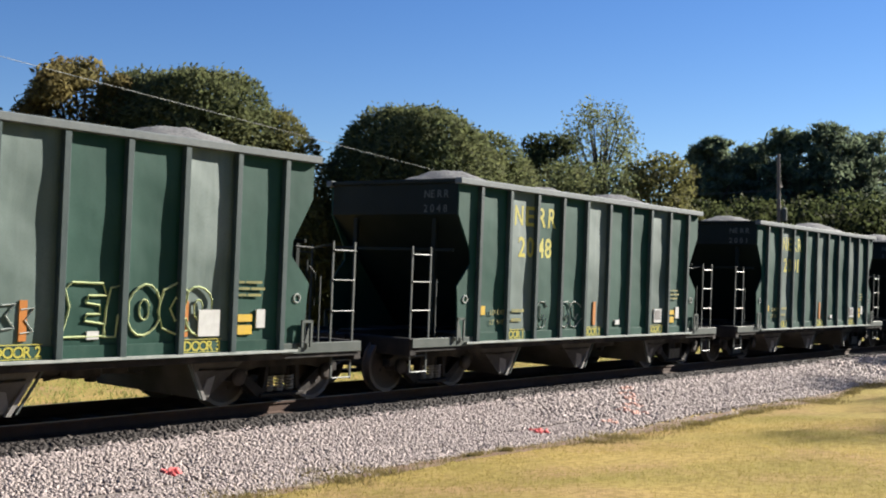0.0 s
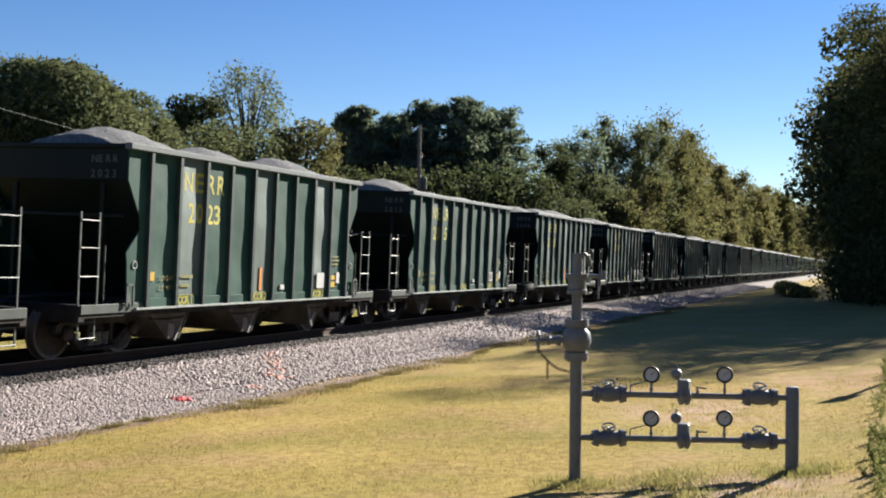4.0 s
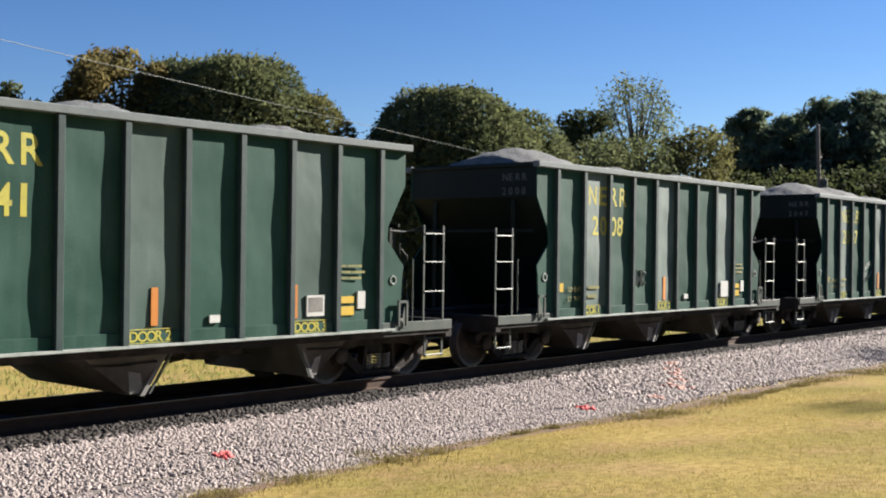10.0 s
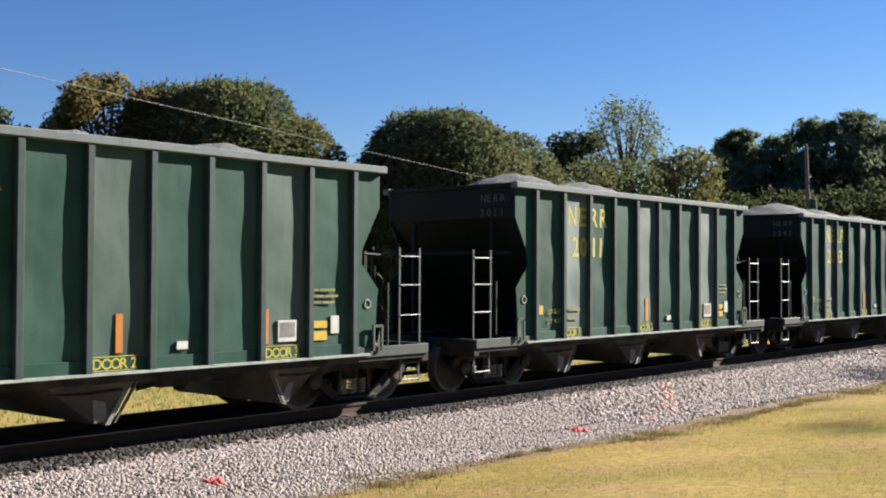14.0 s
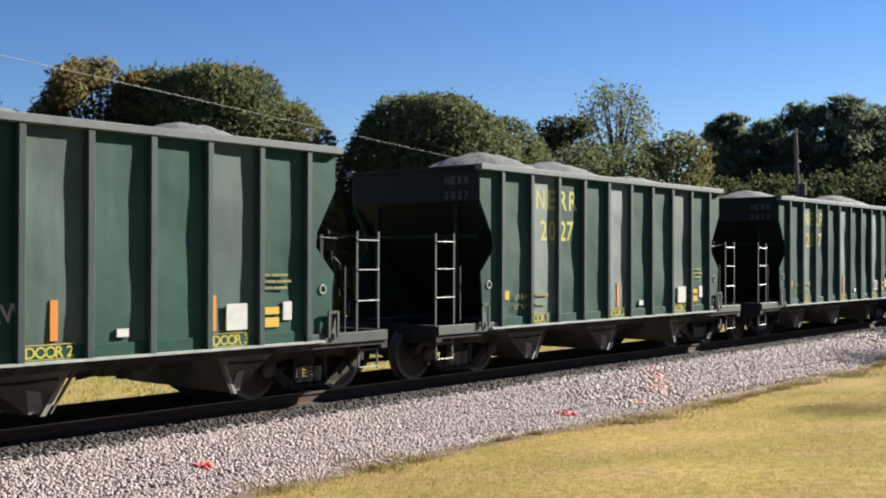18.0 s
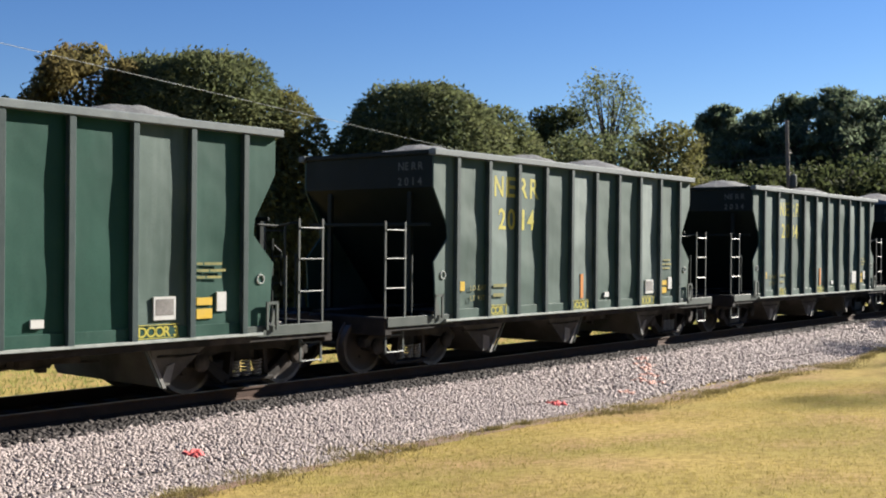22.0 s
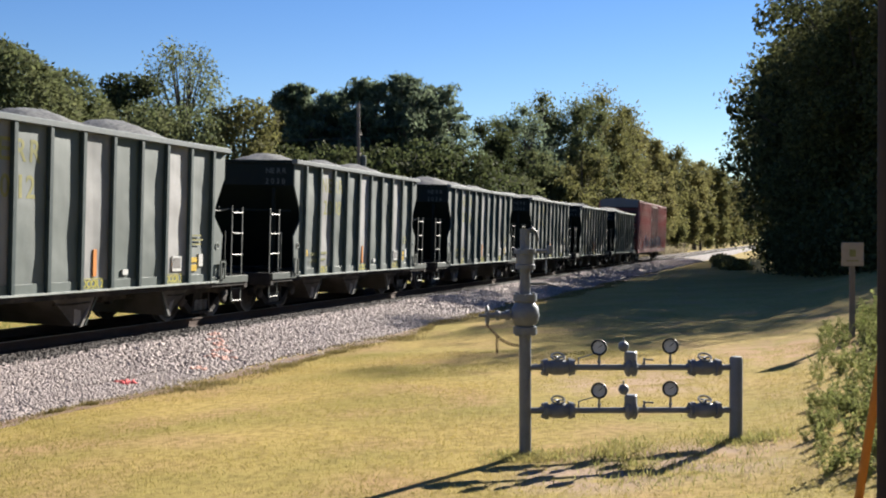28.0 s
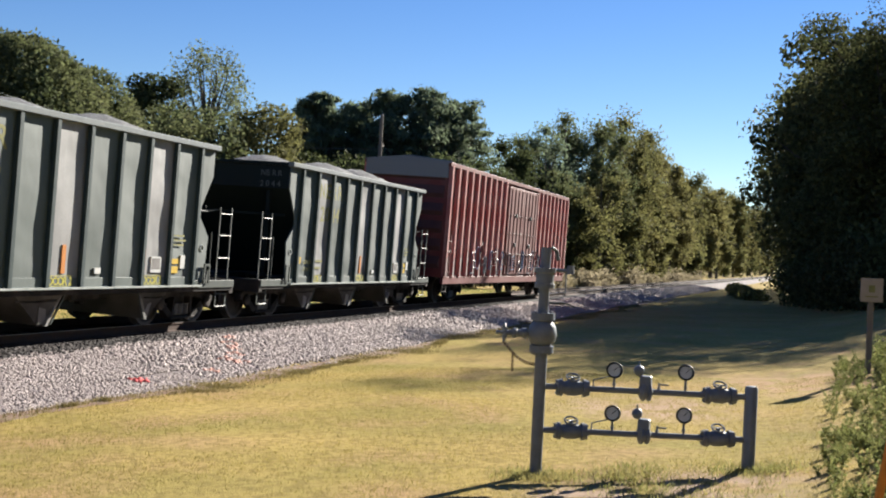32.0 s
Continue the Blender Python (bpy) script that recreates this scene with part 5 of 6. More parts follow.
    part("end_post", Shape().lathe([(-0.1, 0.062), (0.9, 0.062), (0.925, 0.05), (0.93, 0.02)], e + Vector((0, 0, d.z)), (-0.012, -0.004, 1), 20), M["pipe"], rig, "", True)
    for z in (0.83, 0.42):
        up = Vector((0, 0, 1))
        a0, a1 = up * z + ax * 0.04, up * (z - 0.03) + ax * (span - 0.03)
        run = Shape().tube(a0, a1, 0.029, n=12)
        run = part("cross_pipe", run, M["pipe"], rig, "", True)
        at = lambda u: a0 + (a1 - a0) * u
        gate_valve(rig, at(0.14), ax)
        gate_valve(rig, at(0.86), ax)
        m = at(0.495)
        mid = Shape().lathe([(-0.06, 0.05), (-0.04, 0.088), (-0.015, 0.088), (-0.012, 0.07), (0.012, 0.07), (0.015, 0.088), (0.04, 0.088), (0.06, 0.05)], m, ax, 14).box(m.x - 0.055, m.x + 0.055, m.y - 0.055, m.y + 0.055, m.z + 0.02, m.z + 0.15, 0.012)
        part("regulator", mid, M["pipe"], rig, "dark grey regulator body")
        gauge(rig, at(0.34) + up * 0.01, 0.1, face)
        gauge(rig, at(0.69) + up * 0.01, 0.115, face)
        bl = m - ax * 0.07 + up * 0.2
        ball = Shape().lathe([(-0.045, 0.02), (-0.03, 0.042), (0, 0.052), (0.03, 0.042), (0.045, 0.02)], bl, face, 14).tube(bl + up * 0.04, bl + up * 0.085, 0.008, n=6).tube(m + up * 0.12 - ax * 0.02, bl - up * 0.03, 0.012, n=6)
        part("pilot_bulb", ball, M["pipe"], rig, "", True)
        tap = Shape().tube(at(0.56), at(0.56) + up * 0.09, 0.01, n=6).tube(at(0.56) + up * 0.075, at(0.56) + up * 0.07 + ax * 0.09, 0.009, n=6).tube(at(0.56) + up * 0.03, at(0.56) + up * 0.05, 0.016, n=6)
        part("tap", tap, M["pipe"], rig)
        sens = Shape().tube(at(0.24), at(0.24) + up * 0.09, 0.007, n=6).tube(at(0.24) + up * 0.085, at(0.32) + up * 0.13, 0.006, n=6)
        part("sensing_line", sens, M["pipe"], rig)
    return rig


pipework()


# ------------------------------------------------------------------ poles, wire, sign
def pole(name, label, x, y, z0, h, r0, r1, m):
    p = thing(name, label, "utility pole", m=pose(x, y, z0))
    part("shaft", Shape().lathe([(-0.3, r0), (h * 0.3, r0 * 0.93), (h * 0.7, r1 * 1.05), (h, r1), (h + 0.01, r1 * 0.8)], (0, 0, 0), (0, 0, 1), 14), M[m], p, "", True)
    return p


pole("utility_pole", "dark creosoted wooden utility pole beside the weeds", 6.5, -0.56, -0.1, 9.0, 0.15, 0.11, "wood_pole")
fp = pole("utility_pole", "weathered grey wooden pole with a transformer, before the pines", 65, 26.3, -0.3, 10.7, 0.16, 0.11, "grey_pole")
part("transformer", Shape().lathe([(0, 0.16), (0.02, 0.2), (0.75, 0.2), (0.8, 0.14), (0.85, 0.05)], (0.3, -0.2, 6.6), (0, 0, 1), 14), M["ladder"], fp, "pale grey transformer can", True)
part("insulator_bracket", Shape().box(-0.05, 0.5, -0.05, 0.05, 8.7, 8.78).box(-0.05, 0.4, -0.05, 0.05, 7.5, 7.56).tube((0.45, 0, 8.78), (0.45, 0, 8.95), 0.04, n=6), M["grey_pole"], fp)


def wire(label, a, b, sag, r):
    a, b = Vector(a), Vector(b)
    pts = []
    for k in range(25):
        u = k / 24
        pts.append(a + (b - a) * u - Vector((0, 0, sag * 4 * u * (1 - u))))
    tagged(new("overhead_wire", Shape().path(pts, r, 5).mesh("overhead_wire")), label, "cable").data.materials.append(M["ladder"])


wire("pale overhead cable strung beyond the train", (-22.0, 9.2, 5.75), (110, 43.8, 5.6), 0.15, 0.0065)
wire("thin overhead cable running from the wooden pole", (65, 26.3, 8.2), (62, 52, 9.2), 0.4, 0.02)

sg = thing("small_sign", "small weathered tan sign on a wooden post in the weeds", "sign", m=pose(20.0, -0.9, 0.0, 0, 0, 5))
part("post", Shape().box(-0.045, 0.045, -0.045, 0.045, -0.3, 1.52, 0.008), M["grey_pole"], sg)
part("board", Shape().box(-0.07, -0.046, -0.18, 0.18, 1.2, 1.6, 0.006), M["tan_board"], sg, "faded tan board")
part("mark", Shape().box(-0.077, -0.069, -0.05, 0.05, 1.36, 1.48).box(-0.077, -0.069, -0.1, 0.1, 1.28, 1.3), M["faint"], sg)
guy = thing("guy_wire", "slanted guy wire with an orange plastic guard", "guy wire", m=pose(7.9, -0.36, -0.2))
part("strand", Shape().tube((0, 0, -0.1), (-0.5, -1.05, 6.8), 0.006, n=5), M["ladder"], guy)
part("guard", Shape().tube((0, -0.015, 0.0), (-0.125, -0.265, 1.7), 0.03, n=8), M["guard"], guy, "orange plastic guard")


# ------------------------------------------------------------------ trees
def leaf_cloud(rng, blobs, count, size, shell=0.72, up=0.25, long=1.0, loose=1.0):
    """Small leaf sprays over and inside a set of ellipsoid blobs: (centre, radii)."""
    w = np.array([b[1][0] * b[1][1] + b[1][0] * b[1][2] for b in blobs])
    pick = rng.choice(len(blobs), count, p=w / w.sum())
    c = np.array([b[0] for b in blobs])[pick]
    rad = np.array([b[1] for b in blobs])[pick]
    d = rng.normal(size=(count, 3))
    d /= np.linalg.norm(d, axis=1)[:, None]
    lump = 1 + loose * 0.13 * np.sin(d[:, 0] * 7 + pick) * np.sin(d[:, 1] * 6 + 2 * pick) + loose * 0.1 * np.sin(d[:, 2] * 11 + pick)
    u = np.where(rng.random(count) < 0.78, rng.uniform(shell, 1.04, count), rng.uniform(shell * 0.35, shell, count)) * lump
    p = c + d * rad * u[:, None]
    n = d + rng.normal(0, 0.45 + 0.45 * loose, (count, 3)) + np.array([0, 0, up])
    n /= np.linalg.norm(n, axis=1)[:, None]
    t = np.cross(n, rng.normal(size=(count, 3)))
    t /= np.linalg.norm(t, axis=1)[:, None]
    b = np.cross(n, t)
    s = size * rng.uniform(0.6, 1.35, count)[:, None]
    mid = n * s * 0.18
    V = np.stack([p - t * s * 0.5 * long, p - b * s * 0.3 + mid, p + t * s * 0.5 * long, p + b * s * 0.3 + mid], 1)
    return V.reshape(-1, 3), 4 * np.arange(count)[:, None] + np.arange(4)[None]


def limbs(rng, h, r, tips):
    sh = Shape()
    sh.lathe([(-0.4, r * 1.35), (0.25, r * 1.05), (h * 0.35, r * 0.8), (h * 0.7, r * 0.45), (h * 0.93, r * 0.15)], (0, 0, 0), (rng.normal(0, 0.02), rng.normal(0, 0.02), 1), 9)
    for tip in tips:
        tip = Vector(tip)
        a = Vector((0, 0, max(h * 0.18, min(tip.z * 0.62, h * 0.7))))
        k = a.lerp(tip, 0.5) + Vector((0, 0, 0.25))
        sh.tube(a, k, r * 0.34, r * 0.22, 6, False).tube(k, tip, r * 0.22, r * 0.06, 5, False)
    return sh


def tree(label, x, y, h, rx, blobs, leafmat, count, size, seed, z0=None, group="", long=1.0, shell=0.72, trunk=None, loose=1.0):
    """blobs: crown lobes as (dx, dy, z, rx, ry, rz), in metres from the foot."""
    rng = np.random.default_rng(seed)
    z0 = float(lawn_z(np.float64(x), np.float64(y))) if z0 is None else z0
    t = thing("tree", label, "tree", group, m=pose(x, y, z0))
    bl = [((b[0], b[1], b[2]), (b[3], b[4], b[5])) for b in blobs]
    V, F = leaf_cloud(rng, bl, count, size, shell, long=long, loose=loose)
    part("trunk", limbs(rng, h, trunk or h * 0.022, [b[0] for b in bl]), M["bark"], t, "", True)
    part("crown", sheet("crown", V, F, M[leafmat]), M[leafmat], t)
    return t


def dome_tree(label, az, dist, el, r, base, leafmat, count, size, seed, square=2.6):
    """A clipped-looking ornamental tree: one dense round crown of hanging leaf sprays, uneven by a hand's width or two."""
    rng = np.random.default_rng(seed)
    x, y = at(az, dist)
    z0 = float(lawn_z(np.float64(x), np.float64(y)))
    h = high(el, dist, z0)
    t = thing("tree", label, "tree", "rounded trees beyond the track", m=pose(x, y, z0))
    d = rng.normal(size=(count, 3))
    d /= np.linalg.norm(d, axis=1)[:, None]
    flat = (np.abs(d) ** square).sum(1) ** (-1 / square)
    ph = rng.uniform(0, 6.28, 6)
    bump = 0.018 * np.sin(d[:, 0] * 6 + ph[0]) * np.sin(d[:, 1] * 6 + ph[1]) + 0.014 * np.sin(d[:, 2] * 11 + ph[2] + 4 * d[:, 0]) + 0.016 * np.sin(d[:, 0] * 19 + ph[3]) * np.sin(d[:, 2] * 17 + ph[4]) + 0.014 * np.sin(d[:, 1] * 31 + ph[5]) * np.sin(d[:, 2] * 27)
    inner = rng.random(count) < 0.2
    u = np.minimum(flat, 1.2) * np.where(inner, rng.uniform(0.5, 0.88, count), 1.0) * (1 + bump) * (1 - np.minimum(rng.exponential(0.045, count), 0.6)) + rng.normal(0, 0.012, count) + rng.exponential(0.014, count)
    cz, rz = (h + base) / 2, (h - base) / 2
    p = d * np.array([r, r, rz]) * u[:, None] + np.array([0, 0, cz])
    hang = np.array([0, 0, -0.6]) + d * 0.9 + rng.normal(0, 0.45, (count, 3))
    hang /= np.linalg.norm(hang, axis=1)[:, None]
    b = np.cross(hang, d + rng.normal(0, 0.5, (count, 3)))
    b /= np.linalg.norm(b, axis=1)[:, None]
    n = np.cross(hang, b)
    s = (size * rng.uniform(0.6, 1.3, count) * np.where(inner, 2.3, 1.0))[:, None]
    V = np.stack([p - hang * s * 0.6, p - b * s * 0.27 + n * s * 0.1, p + hang * s * 0.6, p + b * s * 0.27 + n * s * 0.1], 1).reshape(-1, 3)
    F = 4 * np.arange(count)[:, None] + np.arange(4)[None]
    tips = [(d[k] * np.array([r, r, rz]) * 0.7 + np.array([0, 0, cz])).tolist() for k in range(9)]
    part("trunk", limbs(rng, h, 0.16, [Vector(q) for q in tips]), M["bark"], t, "", True)
    part("crown", sheet("crown", V, F, M[leafmat]), M[leafmat], t)


def canopy(seed, h, r, base, n, size=(0.14, 0.28)):
    """A woodland crown: many small uneven clumps over a full body, with no clear foot."""
    g = random.Random(seed)
    cz, rz = (h + base) / 2, (h - base) / 2
    out = [(0, 0, cz, r * 0.72, r * 0.72, rz * 0.8)]
    for k in range(n):
        v = 1 - 1.9 * (k + g.random()) / n
        a = g.uniform(0, 6.283)
        q = math.sqrt(max(0.0, 1 - v * v)) ** 0.7
        s = r * g.uniform(*size)
        u = g.uniform(0.8, 1.06)
        out.append((q * math.cos(a) * (r * u - s * 0.6), q * math.sin(a) * (r * u - s * 0.6), max(cz + v * (rz * u - s * 0.6), base + s * 0.3), s, s, s * g.uniform(0.7, 1.2)))
    return out


def lobes(seed, h, r, base, n, squash=0.8, ragged=1.0):
    """A dome of many small lobes round a solid middle."""
    g = random.Random(seed)
    h, r = h * 1.07, r * 1.12
    cz, rz = base + (h - base) * 0.46, (h - base) * 0.54
    out = [(0, 0, cz, r * 0.8, r * 0.8, rz * 0.82)]
    m = n * 3
    for k in range(m):
        v = 1 - 2 * (k + 0.5) / m
        a = k * 2.39996 + g.uniform(-0.25, 0.25)
        q = math.sqrt(1 - v * v)
        s = r * g.uniform(0.24, 0.4)
        u = g.uniform(1 - 0.14 * ragged, 1 + 0.06 * ragged)
        out.append((q * math.cos(a) * (r * u - s * 0.8), q * math.sin(a) * (r * u - s * 0.8), max(cz + v * (rz * u - s * 0.75), base + s * 0.4), s, s, s * squash))
    return out


def conifer_lobes(seed, h, r, base, n):
    """A pine: irregular tufts of foliage on long limbs round a tall stem."""
    g = random.Random(seed)
    out = []
    m = n * 18
    for k in range(m):
        u = (k + g.uniform(0, 1)) / m
        a = k * 2.4 + g.uniform(-0.6, 0.6)
        z = base + (h - base) * (0.02 + 0.94 * u)
        q = r * (1.05 - 0.8 * u ** 1.8) * g.uniform(0.2, 1.1)
        s = r * g.uniform(0.13, 0.27) * (1 - 0.4 * u)
        out.append((q * math.cos(a), q * math.sin(a), z, s * 1.25, s * 1.25, s * g.uniform(0.4, 0.9)))
    return out


def at(az, dist):
    return dist * math.cos(radians(az)), dist * math.sin(radians(az))


def high(el, dist, z0=0.0):
    return 1.63 + dist * math.tan(radians(el)) - z0


D = 40.0
# the row of rounded ornamental trees behind the train
ROUND = "dense rounded dark green tree with hanging leaves beyond the track"
x, y = at(57.3, D + 1)
tree("autumn tree turning orange-brown, beyond the track", x, y, high(11.5, D - 1), 1.9, canopy(1, high(12.0, D + 1, -0.3), 2.6, 0.2, 60), "leaf_autumn", 32000, 0.16, 1, shell=0.5, long=1.5)
x, y = at(62.2, D + 2)
tree("green leafy tree beyond the track", x, y, high(9.5, D + 2), 2.3, canopy(2, high(9.7, D + 2, -0.3), 2.4, 0.3, 36), "leaf_green", 20000, 0.18, 2, shell=0.5)
x, y = at(68.5, D + 1)
tree("green leafy tree beyond the track", x, y, high(10.3, D + 1), 2.8, canopy(14, high(10.8, D + 1, -0.3), 2.8, 0.3, 36), "leaf_green", 16000, 0.2, 14, shell=0.5)
dome_tree(ROUND, 54.1, D + 1.5, 10.8, 2.1, 0.3, "leaf_green", 30000, 0.16, 4, 2.8)
dome_tree(ROUND, 51.4, D, 10.95, 2.7, 0.3, "leaf_green", 50000, 0.16, 3, 3.2)
dome_tree("low rounded tree with yellowing olive leaves beyond the track", 47.6, D + 0.5, 9.3, 1.9, 0.3, "leaf_olive", 20000, 0.15, 5, 2.2)
dome_tree("broad rounded dark green tree with hanging leaves beyond the track", 40.4, D + 2, 9.5, 3.35, 0.2, "leaf_green", 66000, 0.16, 6, 2.4)
dome_tree("rounded green tree with hanging leaves beyond the track", 36.6, D + 5, 8.3, 2.2, 0.2, "leaf_green", 18000, 0.16, 7, 2.2)
# shrubs added beneath and behind them, standing in for the dark of their shade
for k, (az, dist, el, r) in enumerate(((72, 47, 5.0, 3.0), (66, 48, 5.2, 3.2), (60.5, 48, 5.0, 3.0), (55.5, 49, 4.8, 3.0), (50, 49, 4.8, 3.0), (45.5, 50, 4.6, 3.0), (76, 44, 6.0, 3.0), (56.5, 37.5, 4.6, 2.2), (61, 38, 4.8, 2.4), (66, 38, 4.8, 2.4), (71, 37, 5.0, 2.6))):
    dome_tree("dark shrubs added to stand for the shade under the rounded trees", az, dist, el, r, 0.0, "leaf_dark", 6000, 0.3, 90 + k, 2.4)
# the mixed group and the pale airy tree
x, y = at(33.6, 62)
tree("dark leafy tree beyond the track", x, y, high(8.5, 62), 2.3, lobes(8, high(8.6, 62), 2.3, 2.5, 8), "leaf_dark", 10200, 0.24, 8)
x, y = at(30.9, 66)
tree("tall airy pale-leaved tree with sky showing through", x, y, high(9.7, 66), 2.6, lobes(9, high(9.8, 66), 2.7, 5.5, 14, 1.0), "leaf_pale", 6000, 0.2, 9, shell=0.5)
x, y = at(31.5, 58)
tree("bushy olive-green tree beyond the track", x, y, 7.0, 3.0, lobes(10, high(6.9, 58), 3.6, 0.6, 10), "leaf_green", 13600, 0.23, 10)
x, y = at(35.4, 56)
tree("bushy green tree beyond the track", x, y, 6.0, 2.6, lobes(11, high(6.4, 56), 3.0, 0.6, 9), "leaf_green", 10200, 0.23, 11)
x, y = at(28.0, 60)
tree("leafy green and yellow tree beyond the track", x, y, high(7.2, 60), 2.6, lobes(12, high(7.3, 60), 2.6, 0.8, 9), "leaf_olive", 13600, 0.23, 12)
x, y = at(26.0, 64)
tree("small dark shrub beyond the track", x, y, 5.5, 2.4, lobes(13, high(5.0, 64), 2.6, 0.4, 8), "leaf_dark", 8500, 0.24, 13)
# pines
for az, el, dist, r, sd, n in ((25.2, 8.25, 82, 2.7, 20, 6), (23.3, 7.9, 86, 3.2, 21, 8), (21.5, 8.75, 84, 3.9, 22, 10), (19.7, 8.95, 85, 3.9, 23, 10), (18.1, 8.4, 88, 3.6, 24, 9)):
    x, y = at(az, dist)
    h = high(el, dist)
    tree("tall dark green pine tree", x, y, h, r, conifer_lobes(sd, h, r * 1.35, h * (0.42 if az > 25 else 0.1), n), "leaf_pine", 24000, 0.23, sd, group="pines beyond the track", long=2.4, shell=0.2)
for az, dist, sd in ((22.5, 74, 26), (19.3, 76, 27), (17.0, 78, 28), (24.6, 80, 29)):
    x, y = at(az, dist)
    h = high(5.2, dist)
    tree("dark undergrowth tree below the pines", x, y, h, 4, lobes(sd, h, 4.2, 0.3, 9), "leaf_dark", 8000, 0.36, sd)
# the tall wood beside the track in the distance, sinking towards the far end of the line
WOOD = ((15.0, 6.6, 96, 3.4, "leaf_dark"), (13.4, 7.4, 106, 4.2, "leaf_pine"), (12.2, 7.8, 112, 4.2, "leaf_green"), (11.0, 8.2, 114, 4.4, "leaf_green"), (9.8, 7.7, 118, 4.4, "leaf_olive"), (8.8, 7.2, 124, 4.2, "leaf_olive"), (8.0, 6.3, 132, 4.4, "leaf_wood"), (7.2, 5.7, 142, 4.6, "leaf_wood"), (6.4, 5.1, 156, 4.8, "leaf_olive"), (5.6, 4.65, 174, 5.0, "leaf_wood"), (4.9, 4.4, 196, 5.4, "leaf_wood"), (4.2, 4.1, 225, 6.0, "leaf_olive"), (3.6, 3.75, 262, 6.5, "leaf_wood"), (3.0, 3.3, 315, 7.0, "leaf_wood"), (2.4, 2.8, 400, 8.0, "leaf_olive"), (1.9, 2.35, 520, 9.0, "leaf_wood"))
for k, (az, el, dist, r, leafm) in enumerate(WOOD):
    dist = max(dist, (16.6 + r) / math.sin(radians(az)))
    x, y = at(az, dist)
    h = high(el, dist) * (0.97, 1.0, 0.985)[k % 3]
    tree("dark green tree beside the track" if leafm == "leaf_dark" else "tall broad-leaved tree turning yellow beside the track", x, y, h, r, canopy(30 + k, h, r, 0.3, 30, (0.18, 0.5)), leafm, 18000, 0.12 + dist / 640, 30 + k, group="woodland edge along the track", shell=0.25, loose=2.2)
EDGE = ((14.2, 4.2, 90, 2.8), (13.0, 4.9, 98, 3.0), (11.7, 4.3, 99, 2.8), (10.5, 4.9, 104, 3.2), (9.5, 4.2, 108, 2.8), (8.6, 4.4, 116, 3.2), (7.7, 3.5, 122, 2.8), (7.0, 3.8, 134, 3.4), (6.2, 3.0, 146, 3.2), (5.4, 3.0, 166, 3.8), (4.6, 2.6, 190, 4.0), (3.8, 2.4, 225, 4.6), (3.1, 2.0, 280, 5.0), (2.5, 1.9, 360, 6.0))
for k, (az, el, dist, r) in enumerate(EDGE):
    dist = max(dist, (16.2 + r) / math.sin(radians(az)))
    x, y = at(az, dist)
    h = high(el, dist)
    tree("bushy yellow-green tree at the woodland edge", x, y, h, r, canopy(50 + k, h, r, 0.0, 24, (0.18, 0.5)), ("leaf_green", "leaf_olive", "leaf_wood")[min(k // 2, 1 + k % 2)], 12000, 0.12 + dist / 640, 50 + k, group="woodland edge along the track", shell=0.25, loose=2.2)
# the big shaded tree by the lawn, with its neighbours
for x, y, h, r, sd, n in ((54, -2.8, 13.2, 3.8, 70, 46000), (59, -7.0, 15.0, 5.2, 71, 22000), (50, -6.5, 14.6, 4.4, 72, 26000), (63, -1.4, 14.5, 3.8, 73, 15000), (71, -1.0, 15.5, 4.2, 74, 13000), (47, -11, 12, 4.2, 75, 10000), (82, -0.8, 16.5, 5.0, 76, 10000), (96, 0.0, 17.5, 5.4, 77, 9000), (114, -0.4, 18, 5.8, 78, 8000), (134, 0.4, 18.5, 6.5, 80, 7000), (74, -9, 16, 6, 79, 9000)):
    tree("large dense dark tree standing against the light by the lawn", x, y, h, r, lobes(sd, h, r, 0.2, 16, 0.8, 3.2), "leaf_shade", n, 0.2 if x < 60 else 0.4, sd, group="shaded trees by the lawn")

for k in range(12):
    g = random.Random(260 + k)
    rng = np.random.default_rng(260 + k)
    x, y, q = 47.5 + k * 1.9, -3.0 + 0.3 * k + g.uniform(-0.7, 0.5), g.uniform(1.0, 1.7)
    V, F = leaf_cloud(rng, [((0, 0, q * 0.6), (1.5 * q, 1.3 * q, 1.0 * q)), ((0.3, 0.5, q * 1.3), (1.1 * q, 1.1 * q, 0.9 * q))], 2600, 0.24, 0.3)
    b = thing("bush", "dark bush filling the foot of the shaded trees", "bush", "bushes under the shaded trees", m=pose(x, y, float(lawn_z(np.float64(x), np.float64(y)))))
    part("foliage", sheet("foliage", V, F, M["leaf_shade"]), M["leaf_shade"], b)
    part("stem", Shape().tube((0, 0, -0.1), (0.1, 0, q), 0.05, 0.02), M["bark"], b)

# unseen trees added behind the camera, beyond the bank, to cut the sky's fill light
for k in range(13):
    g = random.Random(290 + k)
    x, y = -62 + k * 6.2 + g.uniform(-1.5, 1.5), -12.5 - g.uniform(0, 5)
    tree("unseen tall tree added behind the bank to block sky light", x, y, 15, 6, lobes(290 + k, g.uniform(13, 17), 5.5, 0.2, 10), "leaf_shade", 5000, 0.62, 290 + k, group="wood behind the bank")

